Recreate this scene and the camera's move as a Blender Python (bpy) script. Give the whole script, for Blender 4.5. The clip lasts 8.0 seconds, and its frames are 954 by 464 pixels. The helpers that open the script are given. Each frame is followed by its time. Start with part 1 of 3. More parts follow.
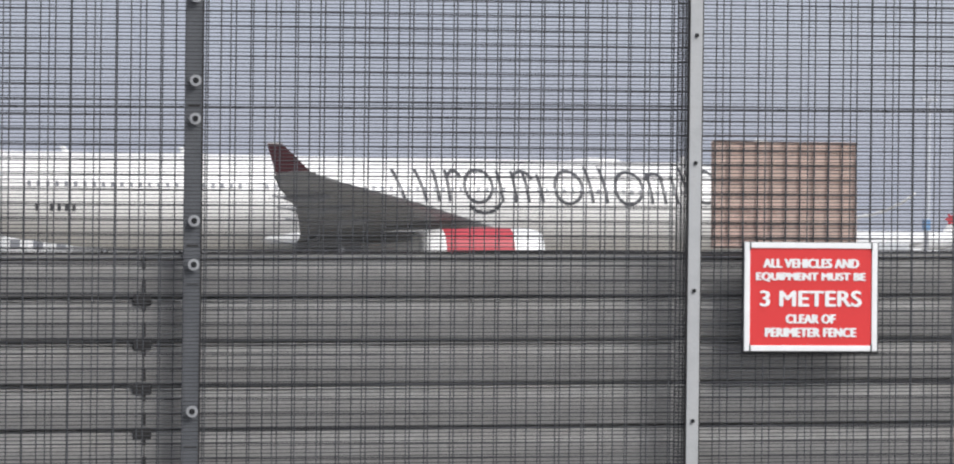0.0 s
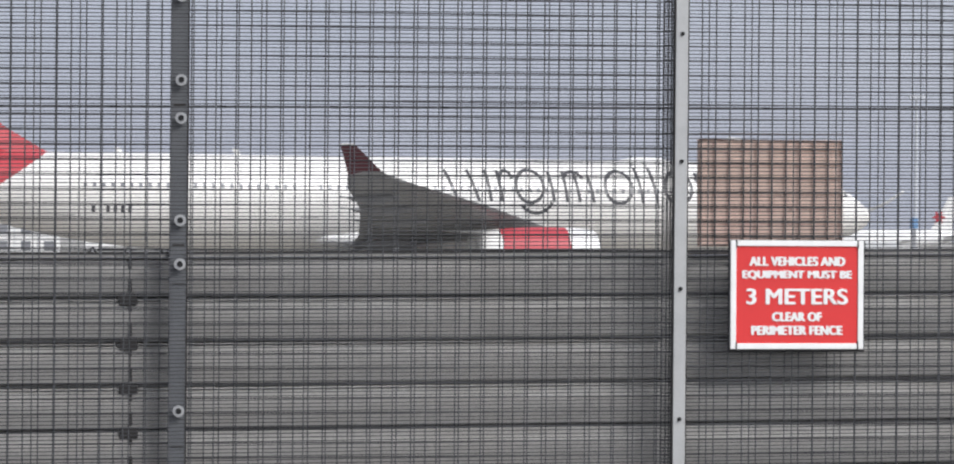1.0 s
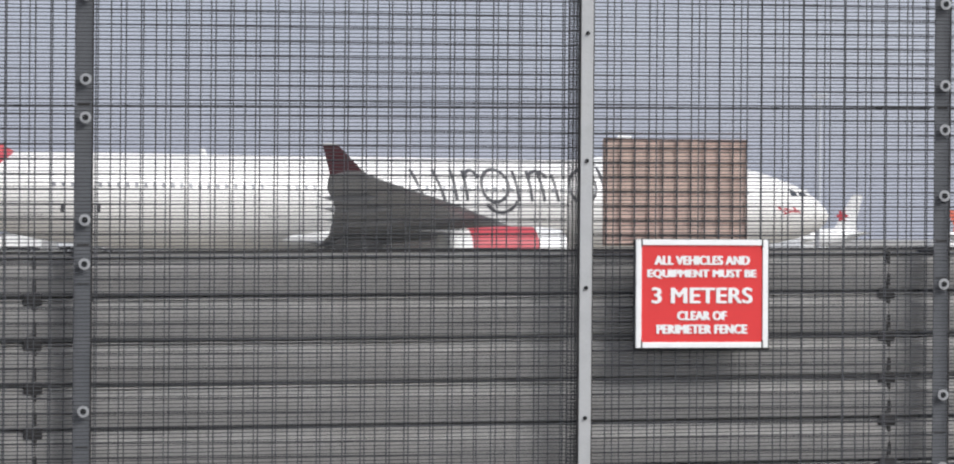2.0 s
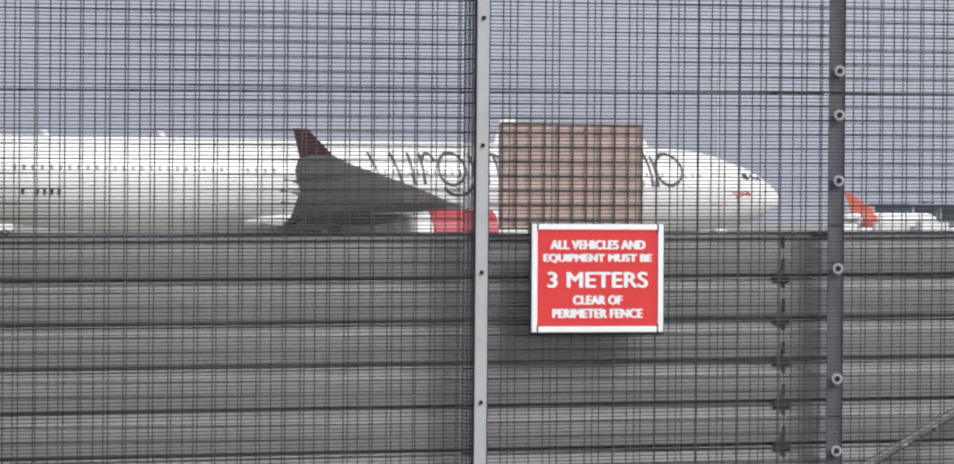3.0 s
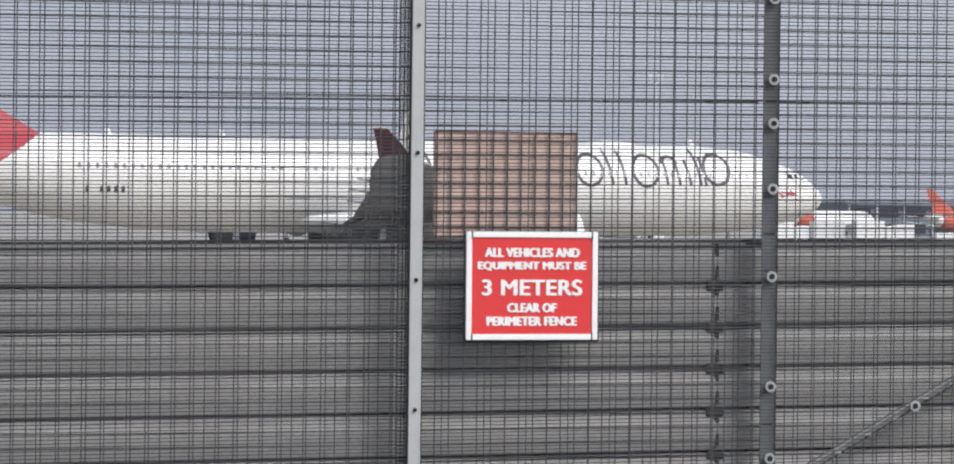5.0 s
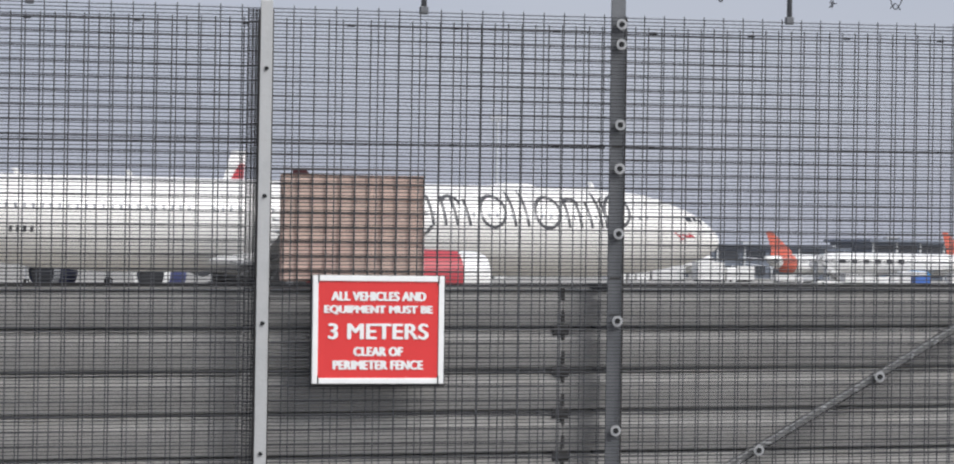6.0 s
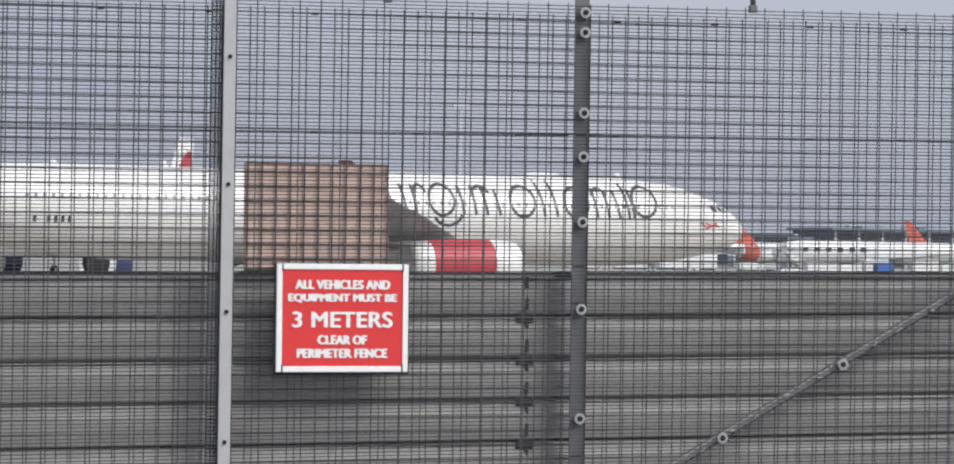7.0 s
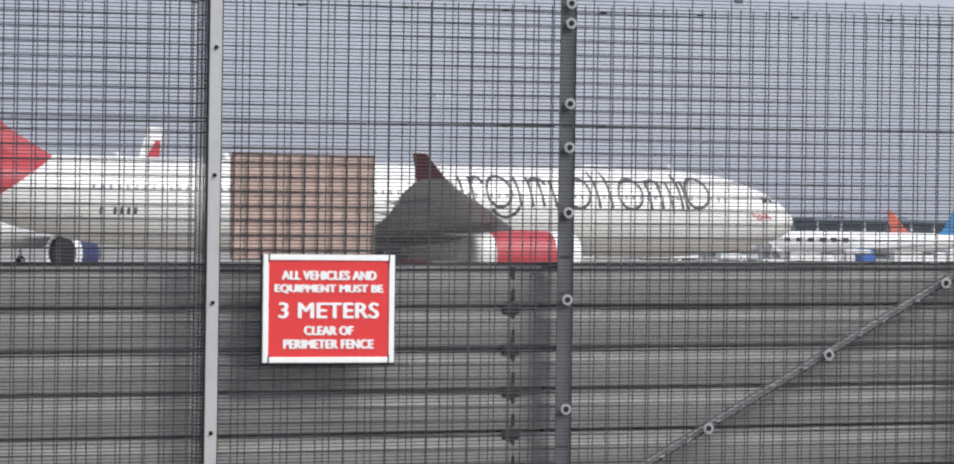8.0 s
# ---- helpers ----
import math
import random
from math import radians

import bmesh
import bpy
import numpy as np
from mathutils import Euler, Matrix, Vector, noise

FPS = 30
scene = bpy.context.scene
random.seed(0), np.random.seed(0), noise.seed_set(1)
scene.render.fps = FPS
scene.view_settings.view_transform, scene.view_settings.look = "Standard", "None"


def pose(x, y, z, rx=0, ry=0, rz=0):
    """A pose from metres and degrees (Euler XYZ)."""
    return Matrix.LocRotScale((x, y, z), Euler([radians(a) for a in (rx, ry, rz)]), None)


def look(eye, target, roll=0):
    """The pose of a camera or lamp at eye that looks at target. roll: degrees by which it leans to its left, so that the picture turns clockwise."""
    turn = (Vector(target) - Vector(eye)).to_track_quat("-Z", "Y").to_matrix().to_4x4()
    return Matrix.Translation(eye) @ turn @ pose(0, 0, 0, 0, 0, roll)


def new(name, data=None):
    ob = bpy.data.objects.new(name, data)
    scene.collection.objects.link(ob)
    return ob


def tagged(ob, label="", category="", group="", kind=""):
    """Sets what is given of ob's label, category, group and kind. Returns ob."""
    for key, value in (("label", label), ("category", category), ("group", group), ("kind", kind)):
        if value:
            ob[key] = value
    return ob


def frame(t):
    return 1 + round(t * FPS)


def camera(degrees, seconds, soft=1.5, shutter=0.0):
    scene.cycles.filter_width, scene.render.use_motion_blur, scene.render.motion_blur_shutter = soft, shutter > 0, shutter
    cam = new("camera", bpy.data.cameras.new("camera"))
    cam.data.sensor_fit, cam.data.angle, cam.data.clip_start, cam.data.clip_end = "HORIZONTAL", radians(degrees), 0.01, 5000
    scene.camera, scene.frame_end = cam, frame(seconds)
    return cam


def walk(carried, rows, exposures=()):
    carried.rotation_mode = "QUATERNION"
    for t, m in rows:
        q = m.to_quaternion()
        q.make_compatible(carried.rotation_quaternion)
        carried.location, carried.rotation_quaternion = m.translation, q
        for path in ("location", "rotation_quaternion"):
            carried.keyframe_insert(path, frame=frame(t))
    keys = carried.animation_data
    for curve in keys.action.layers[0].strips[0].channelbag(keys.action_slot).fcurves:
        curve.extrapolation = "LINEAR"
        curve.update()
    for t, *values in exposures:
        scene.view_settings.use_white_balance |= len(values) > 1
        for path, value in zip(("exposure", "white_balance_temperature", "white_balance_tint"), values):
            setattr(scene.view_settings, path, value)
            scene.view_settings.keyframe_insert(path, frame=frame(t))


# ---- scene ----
cam = camera(18.0, 8.0, soft=2.05, shutter=0.0)
PATH = [
    (0.0, pose(-0.005, 0, 1.570, 90.056, -0.649, -8.721)),
    (0.5, pose(-0.014, 0, 1.562, 90.094, -0.552, -9.067)),
    (1.0, pose(0.001, 0, 1.568, 90.046, -0.500, -8.951)),
    (1.5, pose(0.001, 0, 1.570, 90.092, -0.400, -8.988)),
    (1.7, pose(0.000, 0, 1.570, 90.072, -0.420, -9.350)),
    (1.8, pose(0.000, 0, 1.571, 90.050, -0.430, -9.740)),
    (2.0, pose(-0.001, 0, 1.570, 90.038, -0.440, -10.755)),
    (2.2, pose(0.000, 0, 1.571, 89.992, -0.450, -11.530)),
    (3.3, pose(0.011, 0, 1.578, 89.650, -0.510, -12.870)),
    (3.5, pose(0.012, 0, 1.577, 89.630, -0.506, -13.015)),
    (4.0, pose(0.011, 0, 1.580, 89.659, -0.347, -13.123)),
    (4.2, pose(0.012, 0, 1.582, 89.650, -0.380, -13.135)),
    (5.3, pose(0.018, 0, 1.624, 89.710, -0.710, -14.570)),
    (5.5, pose(0.018, 0, 1.626, 89.782, -0.738, -15.234)),
    (5.7, pose(0.010, 0, 1.627, 90.060, -0.800, -16.090)),
    (6.0, pose(-0.000, 0, 1.628, 90.471, -0.903, -16.885)),
    (6.5, pose(0.002, 0, 1.627, 90.395, -0.888, -17.330)),
    (7.0, pose(-0.004, 0, 1.627, 90.262, -0.858, -17.589)),
    (7.5, pose(-0.001, 0, 1.622, 90.224, -0.730, -17.735)),
    (8.0, pose(-0.019, 0, 1.628, 90.083, -0.817, -17.928)),
]
walk(cam, PATH, [(0.0, -0.02), (5.5, -0.03), (6.3, -0.13), (7.0, -0.10), (8.0, 0.0)])

# ---- light: bright hazy overcast, soft high sun from behind the viewer ----
SUN_ELEV, SUN_AZ = 44.0, 142.0
world = bpy.data.worlds.new("overcast_sky")
scene.world = world
world.use_nodes = True
wn, wl = world.node_tree.nodes, world.node_tree.links
wn.clear()
w_out = wn.new("ShaderNodeOutputWorld")
w_bg = wn.new("ShaderNodeBackground")
w_sky = wn.new("ShaderNodeTexSky")
w_sky.sky_type = "NISHITA"
w_sky.sun_disc = False
w_sky.sun_elevation = radians(SUN_ELEV)
w_sky.sun_rotation = radians(SUN_AZ)
w_sky.dust_density = 3.0
w_scale = wn.new("ShaderNodeVectorMath")
w_scale.operation = "SCALE"
w_scale.inputs["Scale"].default_value = 0.10
w_tc = wn.new("ShaderNodeTexCoord")
w_map = wn.new("ShaderNodeMapping")
w_map.inputs["Scale"].default_value = (1.0, 1.0, 4.0)
w_noise = wn.new("ShaderNodeTexNoise")
w_noise.inputs["Scale"].default_value = 2.2
w_noise.inputs["Detail"].default_value = 5.0
w_ramp = wn.new("ShaderNodeValToRGB")
w_ramp.color_ramp.elements[0].position, w_ramp.color_ramp.elements[1].position = 0.25, 0.8
w_ramp.color_ramp.elements[0].color = (0.46, 0.495, 0.615, 1)
w_ramp.color_ramp.elements[1].color = (0.60, 0.63, 0.73, 1)
w_mix = wn.new("ShaderNodeMix")
w_mix.data_type = "RGBA"
w_mix.inputs[0].default_value = 0.8
wl.new(w_tc.outputs["Generated"], w_map.inputs["Vector"])
wl.new(w_map.outputs[0], w_noise.inputs["Vector"])
wl.new(w_noise.outputs["Fac"], w_ramp.inputs[0])
wl.new(w_sky.outputs[0], w_scale.inputs[0])
wl.new(w_scale.outputs[0], w_mix.inputs[6])
wl.new(w_ramp.outputs[0], w_mix.inputs[7])
wl.new(w_mix.outputs[2], w_bg.inputs[0])
w_bg.inputs[1].default_value = 1.08
wl.new(w_bg.outputs[0], w_out.inputs[0])
sun = new("sun", bpy.data.lights.new("sun", "SUN"))
sun.data.energy, sun.data.angle, sun.data.color = 4.0, radians(30), (0.975, 0.97, 0.965)
_e, _a = radians(SUN_ELEV), radians(SUN_AZ)
sun.matrix_world = look(Vector((math.sin(_a) * math.cos(_e), math.cos(_a) * math.cos(_e), math.sin(_e))) * 50, (0, 0, 0))


# ---- materials ----
def mat(name, color, rough=0.6, metal=0.0, vary=0.12, scale=6.0, bump=0.0, bump_scale=60.0, stain=None, stain_amount=0.0, streak=1.0):
    m = bpy.data.materials.new(name)
    m.use_nodes = True
    n, l = m.node_tree.nodes, m.node_tree.links
    b = n["Principled BSDF"]
    b.inputs["Roughness"].default_value, b.inputs["Metallic"].default_value = rough, metal
    tc = n.new("ShaderNodeTexCoord")
    mp = n.new("ShaderNodeMapping")
    mp.inputs["Scale"].default_value = (streak, streak, 1.0)
    l.new(tc.outputs["Object"], mp.inputs["Vector"])
    big = n.new("ShaderNodeTexNoise")
    big.inputs["Scale"].default_value, big.inputs["Detail"].default_value = scale, 6.0
    l.new(mp.outputs[0], big.inputs["Vector"])
    fine = n.new("ShaderNodeTexNoise")
    fine.inputs["Scale"].default_value, fine.inputs["Detail"].default_value = scale * 14, 3.0
    l.new(tc.outputs["Object"], fine.inputs["Vector"])
    add = n.new("ShaderNodeMath")
    add.operation = "MULTIPLY_ADD"
    l.new(fine.outputs["Fac"], add.inputs[0])
    add.inputs[1].default_value = 0.35
    l.new(big.outputs["Fac"], add.inputs[2])
    rng = n.new("ShaderNodeMapRange")
    rng.inputs["From Min"].default_value, rng.inputs["From Max"].default_value = 0.35, 1.0
    rng.inputs["To Min"].default_value, rng.inputs["To Max"].default_value = 1 - vary, 1 + vary
    l.new(add.outputs[0], rng.inputs["Value"])
    base = n.new("ShaderNodeVectorMath")
    base.operation = "SCALE"
    base.inputs[0].default_value = color
    l.new(rng.outputs[0], base.inputs["Scale"])
    last = base.outputs[0]
    if stain:
        sr = n.new("ShaderNodeMapRange")
        sr.inputs["From Min"].default_value, sr.inputs["From Max"].default_value = 0.52, 0.75
        sr.inputs["To Max"].default_value = stain_amount
        l.new(big.outputs["Fac"], sr.inputs["Value"])
        mx = n.new("ShaderNodeMix")
        mx.data_type = "RGBA"
        l.new(sr.outputs[0], mx.inputs[0])
        l.new(last, mx.inputs[6])
        mx.inputs[7].default_value = (*stain, 1)
        last = mx.outputs[2]
    l.new(last, b.inputs["Base Color"])
    if bump:
        bt = n.new("ShaderNodeTexNoise")
        bt.inputs["Scale"].default_value, bt.inputs["Detail"].default_value = bump_scale, 4.0
        l.new(tc.outputs["Object"], bt.inputs["Vector"])
        bp = n.new("ShaderNodeBump")
        bp.inputs["Strength"].default_value, bp.inputs["Distance"].default_value = bump, 0.01
        l.new(bt.outputs["Fac"], bp.inputs["Height"])
        l.new(bp.outputs[0], b.inputs["Normal"])
    return m


def livery(name, white, red, root, slope):
    """White paint with a red tail end: red aft of a slanting line from the fin's root."""
    m = mat(name, white, 0.32, 0.0, 0.05, 0.35, stain=(0.55, 0.55, 0.53), stain_amount=0.25)
    n, l = m.node_tree.nodes, m.node_tree.links
    b = n["Principled BSDF"]
    src = b.inputs["Base Color"].links[0].from_socket
    tc = n.new("ShaderNodeTexCoord")
    sep = n.new("ShaderNodeSeparateXYZ")
    l.new(tc.outputs["Object"], sep.inputs[0])
    lin = n.new("ShaderNodeMath")
    lin.operation = "MULTIPLY_ADD"
    l.new(sep.outputs["Z"], lin.inputs[0])
    lin.inputs[1].default_value = -slope
    l.new(sep.outputs["X"], lin.inputs[2])
    cmp_ = n.new("ShaderNodeMath")
    cmp_.operation = "LESS_THAN"
    l.new(lin.outputs[0], cmp_.inputs[0])
    cmp_.inputs[1].default_value = root
    mx = n.new("ShaderNodeMix")
    mx.data_type = "RGBA"
    l.new(cmp_.outputs[0], mx.inputs[0])
    l.new(src, mx.inputs[6])
    mx.inputs[7].default_value = (*red, 1)
    l.new(mx.outputs[2], b.inputs["Base Color"])
    return m


M = {
    "wire": mat("dark_galvanised_wire", (0.057, 0.059, 0.065), 0.6, 0.2, 0.3, 3.0),
    "wire_upright": mat("grey_galvanised_wire", (0.115, 0.12, 0.13), 0.6, 0.2, 0.35, 5.0),
    "wire_coarse": mat("weathered_square_wire", (0.055, 0.055, 0.06), 0.65, 0.1, 0.25, 3.0),
    "shadow_wire": mat("brown_shadow_wire", (0.15, 0.094, 0.075), 0.8, 0.0, 0.3, 6.0),
    "post": mat("galvanised_post", (0.138, 0.144, 0.154), 0.65, 0.2, 0.2, 7.0, 0.15, 80, (0.15, 0.15, 0.155), 0.5),
    "brace": mat("dull_galvanised_brace", (0.23, 0.23, 0.225), 0.6, 0.3, 0.3, 9.0, 0.15, 80, (0.17, 0.165, 0.16), 0.7),
    "strip": mat("bright_galvanised_strip", (0.42, 0.425, 0.425), 0.5, 0.25, 0.15, 9.0, 0.1, 90, (0.3, 0.29, 0.28), 0.4),
    "washer": mat("zinc_washer", (0.38, 0.385, 0.39), 0.45, 0.4, 0.12, 40.0),
    "bolt": mat("dark_bolt", (0.010, 0.010, 0.011), 0.9, 0.0, 0.2, 60.0),
    "barrier": mat("weathered_grey_steel", (0.425, 0.413, 0.393), 0.62, 0.1, 0.36, 3.6, 0.3, 40, (0.19, 0.172, 0.15), 0.75, 0.35),
    "chip": mat("pale_chipped_paint", (0.55, 0.55, 0.53), 0.7, 0.0, 0.2, 20.0),
    # slots and joints, and the shade painted on post, strip and brace
    "slot": mat("rusty_slot_and_shade", (0.035, 0.032, 0.03), 0.8, 0.0, 0.3, 30.0),
    "board": mat("plain_plywood", (0.82, 0.61, 0.51), 0.75, 0.0, 0.16, 5.0, 0.15, 50, (0.76, 0.50, 0.43), 0.6, 0.5),
    "red_sign": mat("red_sign_face", (0.62, 0.035, 0.035), 0.45, 0.0, 0.06, 5.0),
    "white_sign": mat("white_sign_paint", (0.78, 0.78, 0.77), 0.5, 0.0, 0.06, 20.0),
    "sign_back": mat("sign_edge_dark", (0.04, 0.04, 0.04), 0.7),
    "white": mat("white_aircraft_paint", (0.77, 0.765, 0.75), 0.32, 0.0, 0.05, 0.35, stain=(0.55, 0.55, 0.53), stain_amount=0.2),
    "fuselage": livery("white_and_red_paint", (0.765, 0.75, 0.72), (0.45, 0.05, 0.062), -51.7 - 1.47 * 7.75, 1.47),
    "red": mat("red_aircraft_paint", (0.44, 0.046, 0.06), 0.5, 0.0, 0.06, 0.5),
    "maroon": mat("maroon_aircraft_paint", (0.07, 0.012, 0.018), 0.4, 0.0, 0.1, 1.0),
    "wing": mat("grey_wing_paint", (0.25, 0.252, 0.255), 0.5, 0.0, 0.16, 0.6, stain=(0.16, 0.16, 0.16), stain_amount=0.4),
    "lettering": mat("dark_grey_livery", (0.055, 0.055, 0.06), 0.4, 0.0, 0.1, 1.0),
    # window colour lightened to stand for what the glass reflects
    "cabin_glass": mat("reflection_grey_window", (0.22, 0.225, 0.24), 0.2, 0.0, 0.1, 5.0),
    "glass": mat("dark_window", (0.05, 0.055, 0.065), 0.15, 0.0, 0.1, 5.0),
    "metal": mat("bare_metal", (0.55, 0.55, 0.56), 0.35, 0.8, 0.1, 3.0),
    "tyre": mat("tyre_rubber", (0.02, 0.02, 0.02), 0.85),
    "orange": mat("orange_tail_paint", (0.55, 0.12, 0.075), 0.4, 0.0, 0.06, 0.5),
    "blue": mat("blue_tail_paint", (0.04, 0.22, 0.48), 0.4, 0.0, 0.08, 0.5),
    "sky_blue": mat("faded_blue_panel", (0.16, 0.30, 0.50), 0.5, 0.0, 0.1, 0.8),
    "container_blue": mat("blue_container_paint", (0.05, 0.14, 0.45), 0.5, 0.0, 0.15, 1.0),
    "navy": mat("navy_engine_paint", (0.028, 0.036, 0.12), 0.4, 0.0, 0.08, 0.5),
    "pale": mat("pale_blue_white_paint", (0.66, 0.72, 0.76), 0.4, 0.0, 0.06, 0.5),
    "asphalt": mat("asphalt", (0.055, 0.055, 0.058), 0.85, 0.0, 0.25, 1.5, 0.3, 120),
    "ground": mat("airfield_concrete_and_grass", (0.30, 0.29, 0.27), 0.9, 0.0, 0.25, 0.02, 0.1, 3.0, (0.17, 0.17, 0.11), 0.7),
    # cladding tone lifted and blued to carry the distant haze
    "building": mat("haze_lifted_cladding", (0.17, 0.195, 0.24), 0.5, 0.0, 0.15, 0.1),
    "pale_wall": mat("pale_cladding", (0.55, 0.56, 0.57), 0.6, 0.0, 0.12, 0.2),
    "mast": mat("pale_mast_steel", (0.60, 0.62, 0.66), 0.5, 0.2, 0.1, 0.5),
}


# ---- mesh helpers ----
def part(name, bm, material, parent=None, label="", smooth=False):
    me = bpy.data.meshes.new(name)
    bm.to_mesh(me)
    bm.free()
    if smooth:
        me.polygons.foreach_set("use_smooth", [True] * len(me.polygons))
    me.materials.append(material)
    ob = new(name, me)
    ob.parent = parent
    return tagged(ob, label)


def piece(name, mesh, m, parent):
    ob = new(name, mesh)
    ob.parent = parent
    ob.matrix_basis = m
    return ob


def holder(name, m, label, category, group="", kind=""):
    e = new(name)
    e.empty_display_size = 0.2
    e.matrix_basis = m
    return tagged(e, label, category, group, kind)


def box(sx, sy, sz, at=(0, 0, 0), bevel=0.0, bm=None):
    bm = bm or bmesh.new()
    made = bmesh.ops.create_cube(bm, size=1.0, matrix=Matrix.Translation(at) @ Matrix.Diagonal((sx, sy, sz, 1)))
    if bevel:
        edges = {e for v in made["verts"] for e in v.link_edges}
        bmesh.ops.bevel(bm, geom=list(edges), offset=bevel, segments=2, affect="EDGES", profile=0.5)
    return bm


def tube(r1, r2, length, m, sides=16, bm=None, caps=True):
    bm = bm or bmesh.new()
    bmesh.ops.create_cone(bm, cap_ends=caps, segments=sides, radius1=r1, radius2=r2, depth=length, matrix=m)
    return bm


def loft(rings, closed=True, caps=True):
    """Skin through rings of equal counts of points."""
    bm = bmesh.new()
    rows = [[bm.verts.new(p) for p in ring] for ring in rings]
    n = len(rows[0])
    for a, b in zip(rows, rows[1:]):
        for i in range(n if closed else n - 1):
            j = (i + 1) % n
            bm.faces.new((a[i], a[j], b[j], b[i]))
    if caps and closed:
        bm.faces.new(rows[0][::-1])
        bm.faces.new(rows[-1])
    bmesh.ops.recalc_face_normals(bm, faces=bm.faces)
    return bm


def wires(name, lines, r, material, parent, label=""):
    """Straight wires as four-sided bars; lines: (start, end)."""
    vs, fs = [], []
    for a, b in lines:
        d = (Vector(b) - Vector(a)).normalized()
        u = d.cross(Vector((0, 1, 0))).normalized() * r
        w = d.cross(u).normalized() * r
        k = len(vs)
        for p in (Vector(a), Vector(b)):
            vs += [tuple(p + u), tuple(p + w), tuple(p - u), tuple(p - w)]
        for i in range(4):
            j = (i + 1) % 4
            fs.append((k + i, k + j, k + 4 + j, k + 4 + i))
    me = bpy.data.meshes.new(name)
    me.from_pydata(vs, [], fs)
    me.materials.append(material)
    ob = new(name, me)
    ob.parent = parent
    ob["kind"] = "stuff"
    return tagged(ob, label)


# ---- ground: verge at fence level, a bank, and the airfield below it ----
FIELD = -1.51
TAXI = FIELD - 0.06      # level of the near taxiway
FAR = -3.20              # the distant apron lies lower still
DIP = -2.30              # the far taxiway lies a little lower
SLOPE = 0.0116          # the fence climbs gently towards +x


def ground():
    bm = bmesh.new()
    xs = [-5000, -600, -60, -20, -8, -3, 0, 3, 6, 10, 20, 60, 300, 900, 5000]
    ys = [(-5000, 0.0), (-200, 0.0), (-30, 0.0), (0, 0.0), (6, 0.0), (11.5, 0.0), (14, -0.5), (19, -1.3), (24, FIELD), (60, FIELD), (120, TAXI - 0.006), (255, TAXI - 0.006), (285, DIP), (378, DIP), (388, FIELD), (420, FIELD), (500, FAR), (1200, FAR), (5000, FAR)]
    rows = [[bm.verts.new((x, y, z)) for x in xs] for y, z in ys]
    for a, b in zip(rows, rows[1:]):
        for i in range(len(xs) - 1):
            bm.faces.new((a[i], a[i + 1], b[i + 1], b[i]))
    ob = part("ground", bm, M["ground"])
    tagged(ob, "flat airfield of pale concrete and mown grass", "ground", kind="structure")
    road = part("road", box(400, 6.0, 0.02, (0, 0.5, 0.012)), M["asphalt"])
    tagged(road, "plain dark asphalt perimeter road", "road", kind="structure")
    taxi = part("taxiway", box(1200, 70, 0.02, (100, 185, TAXI - 0.010), 0), M["pale_wall"])
    taxi.data.materials[0] = mat("taxiway_concrete", (0.33, 0.31, 0.275), 0.85, 0.0, 0.2, 0.05, 0.1, 8.0, (0.16, 0.16, 0.15), 0.5)
    tagged(taxi, "worn pale concrete taxiway", "taxiway", kind="structure")


ground()

# ---- perimeter fence ----
FY = 10.20              # plane of the fine mesh
POSTS = [-5.472, -2.442, 0.588, 3.618, 6.648, 9.678]
STRIPS = [-3.74, -0.711, 2.3185, 5.349, 8.378]


def rise(x):
    return SLOPE * x


def fence_panel(x0, x1, phase):
    """One bay of fine welded mesh with a layer of square mesh behind it."""
    top, base = 2.451, 0.06
    p = holder("fine_mesh", pose(0, 0, 0), "dark fine welded wire security mesh panel", "wire mesh", "fine mesh sheets of the fence")
    y = FY
    lines = []
    n = int((top - base) / 0.0127)
    for i in range(n + 1):
        z = top - i * 0.0127
        lines.append(((x0, y - 0.004, z + rise(x0)), (x1, y - 0.004, z + rise(x1))))
    wires("wire_grid", lines, 0.0017, M["wire"], p)
    lines = []
    k = math.ceil((x0 - phase) / 0.0762)
    while phase + k * 0.0762 < x1:
        x = phase + k * 0.0762
        lines.append(((x, y, base + rise(x)), (x, y, top + 0.012 + rise(x))))
        k += 1
    lines += [((x0 + 0.003, y, base + rise(x0)), (x0 + 0.003, y, top + rise(x0))), ((x1 - 0.003, y, base + rise(x1)), (x1 - 0.003, y, top + rise(x1)))]
    wires("upright_wire_grid", lines, 0.0021, M["wire_upright"], p)
    return p


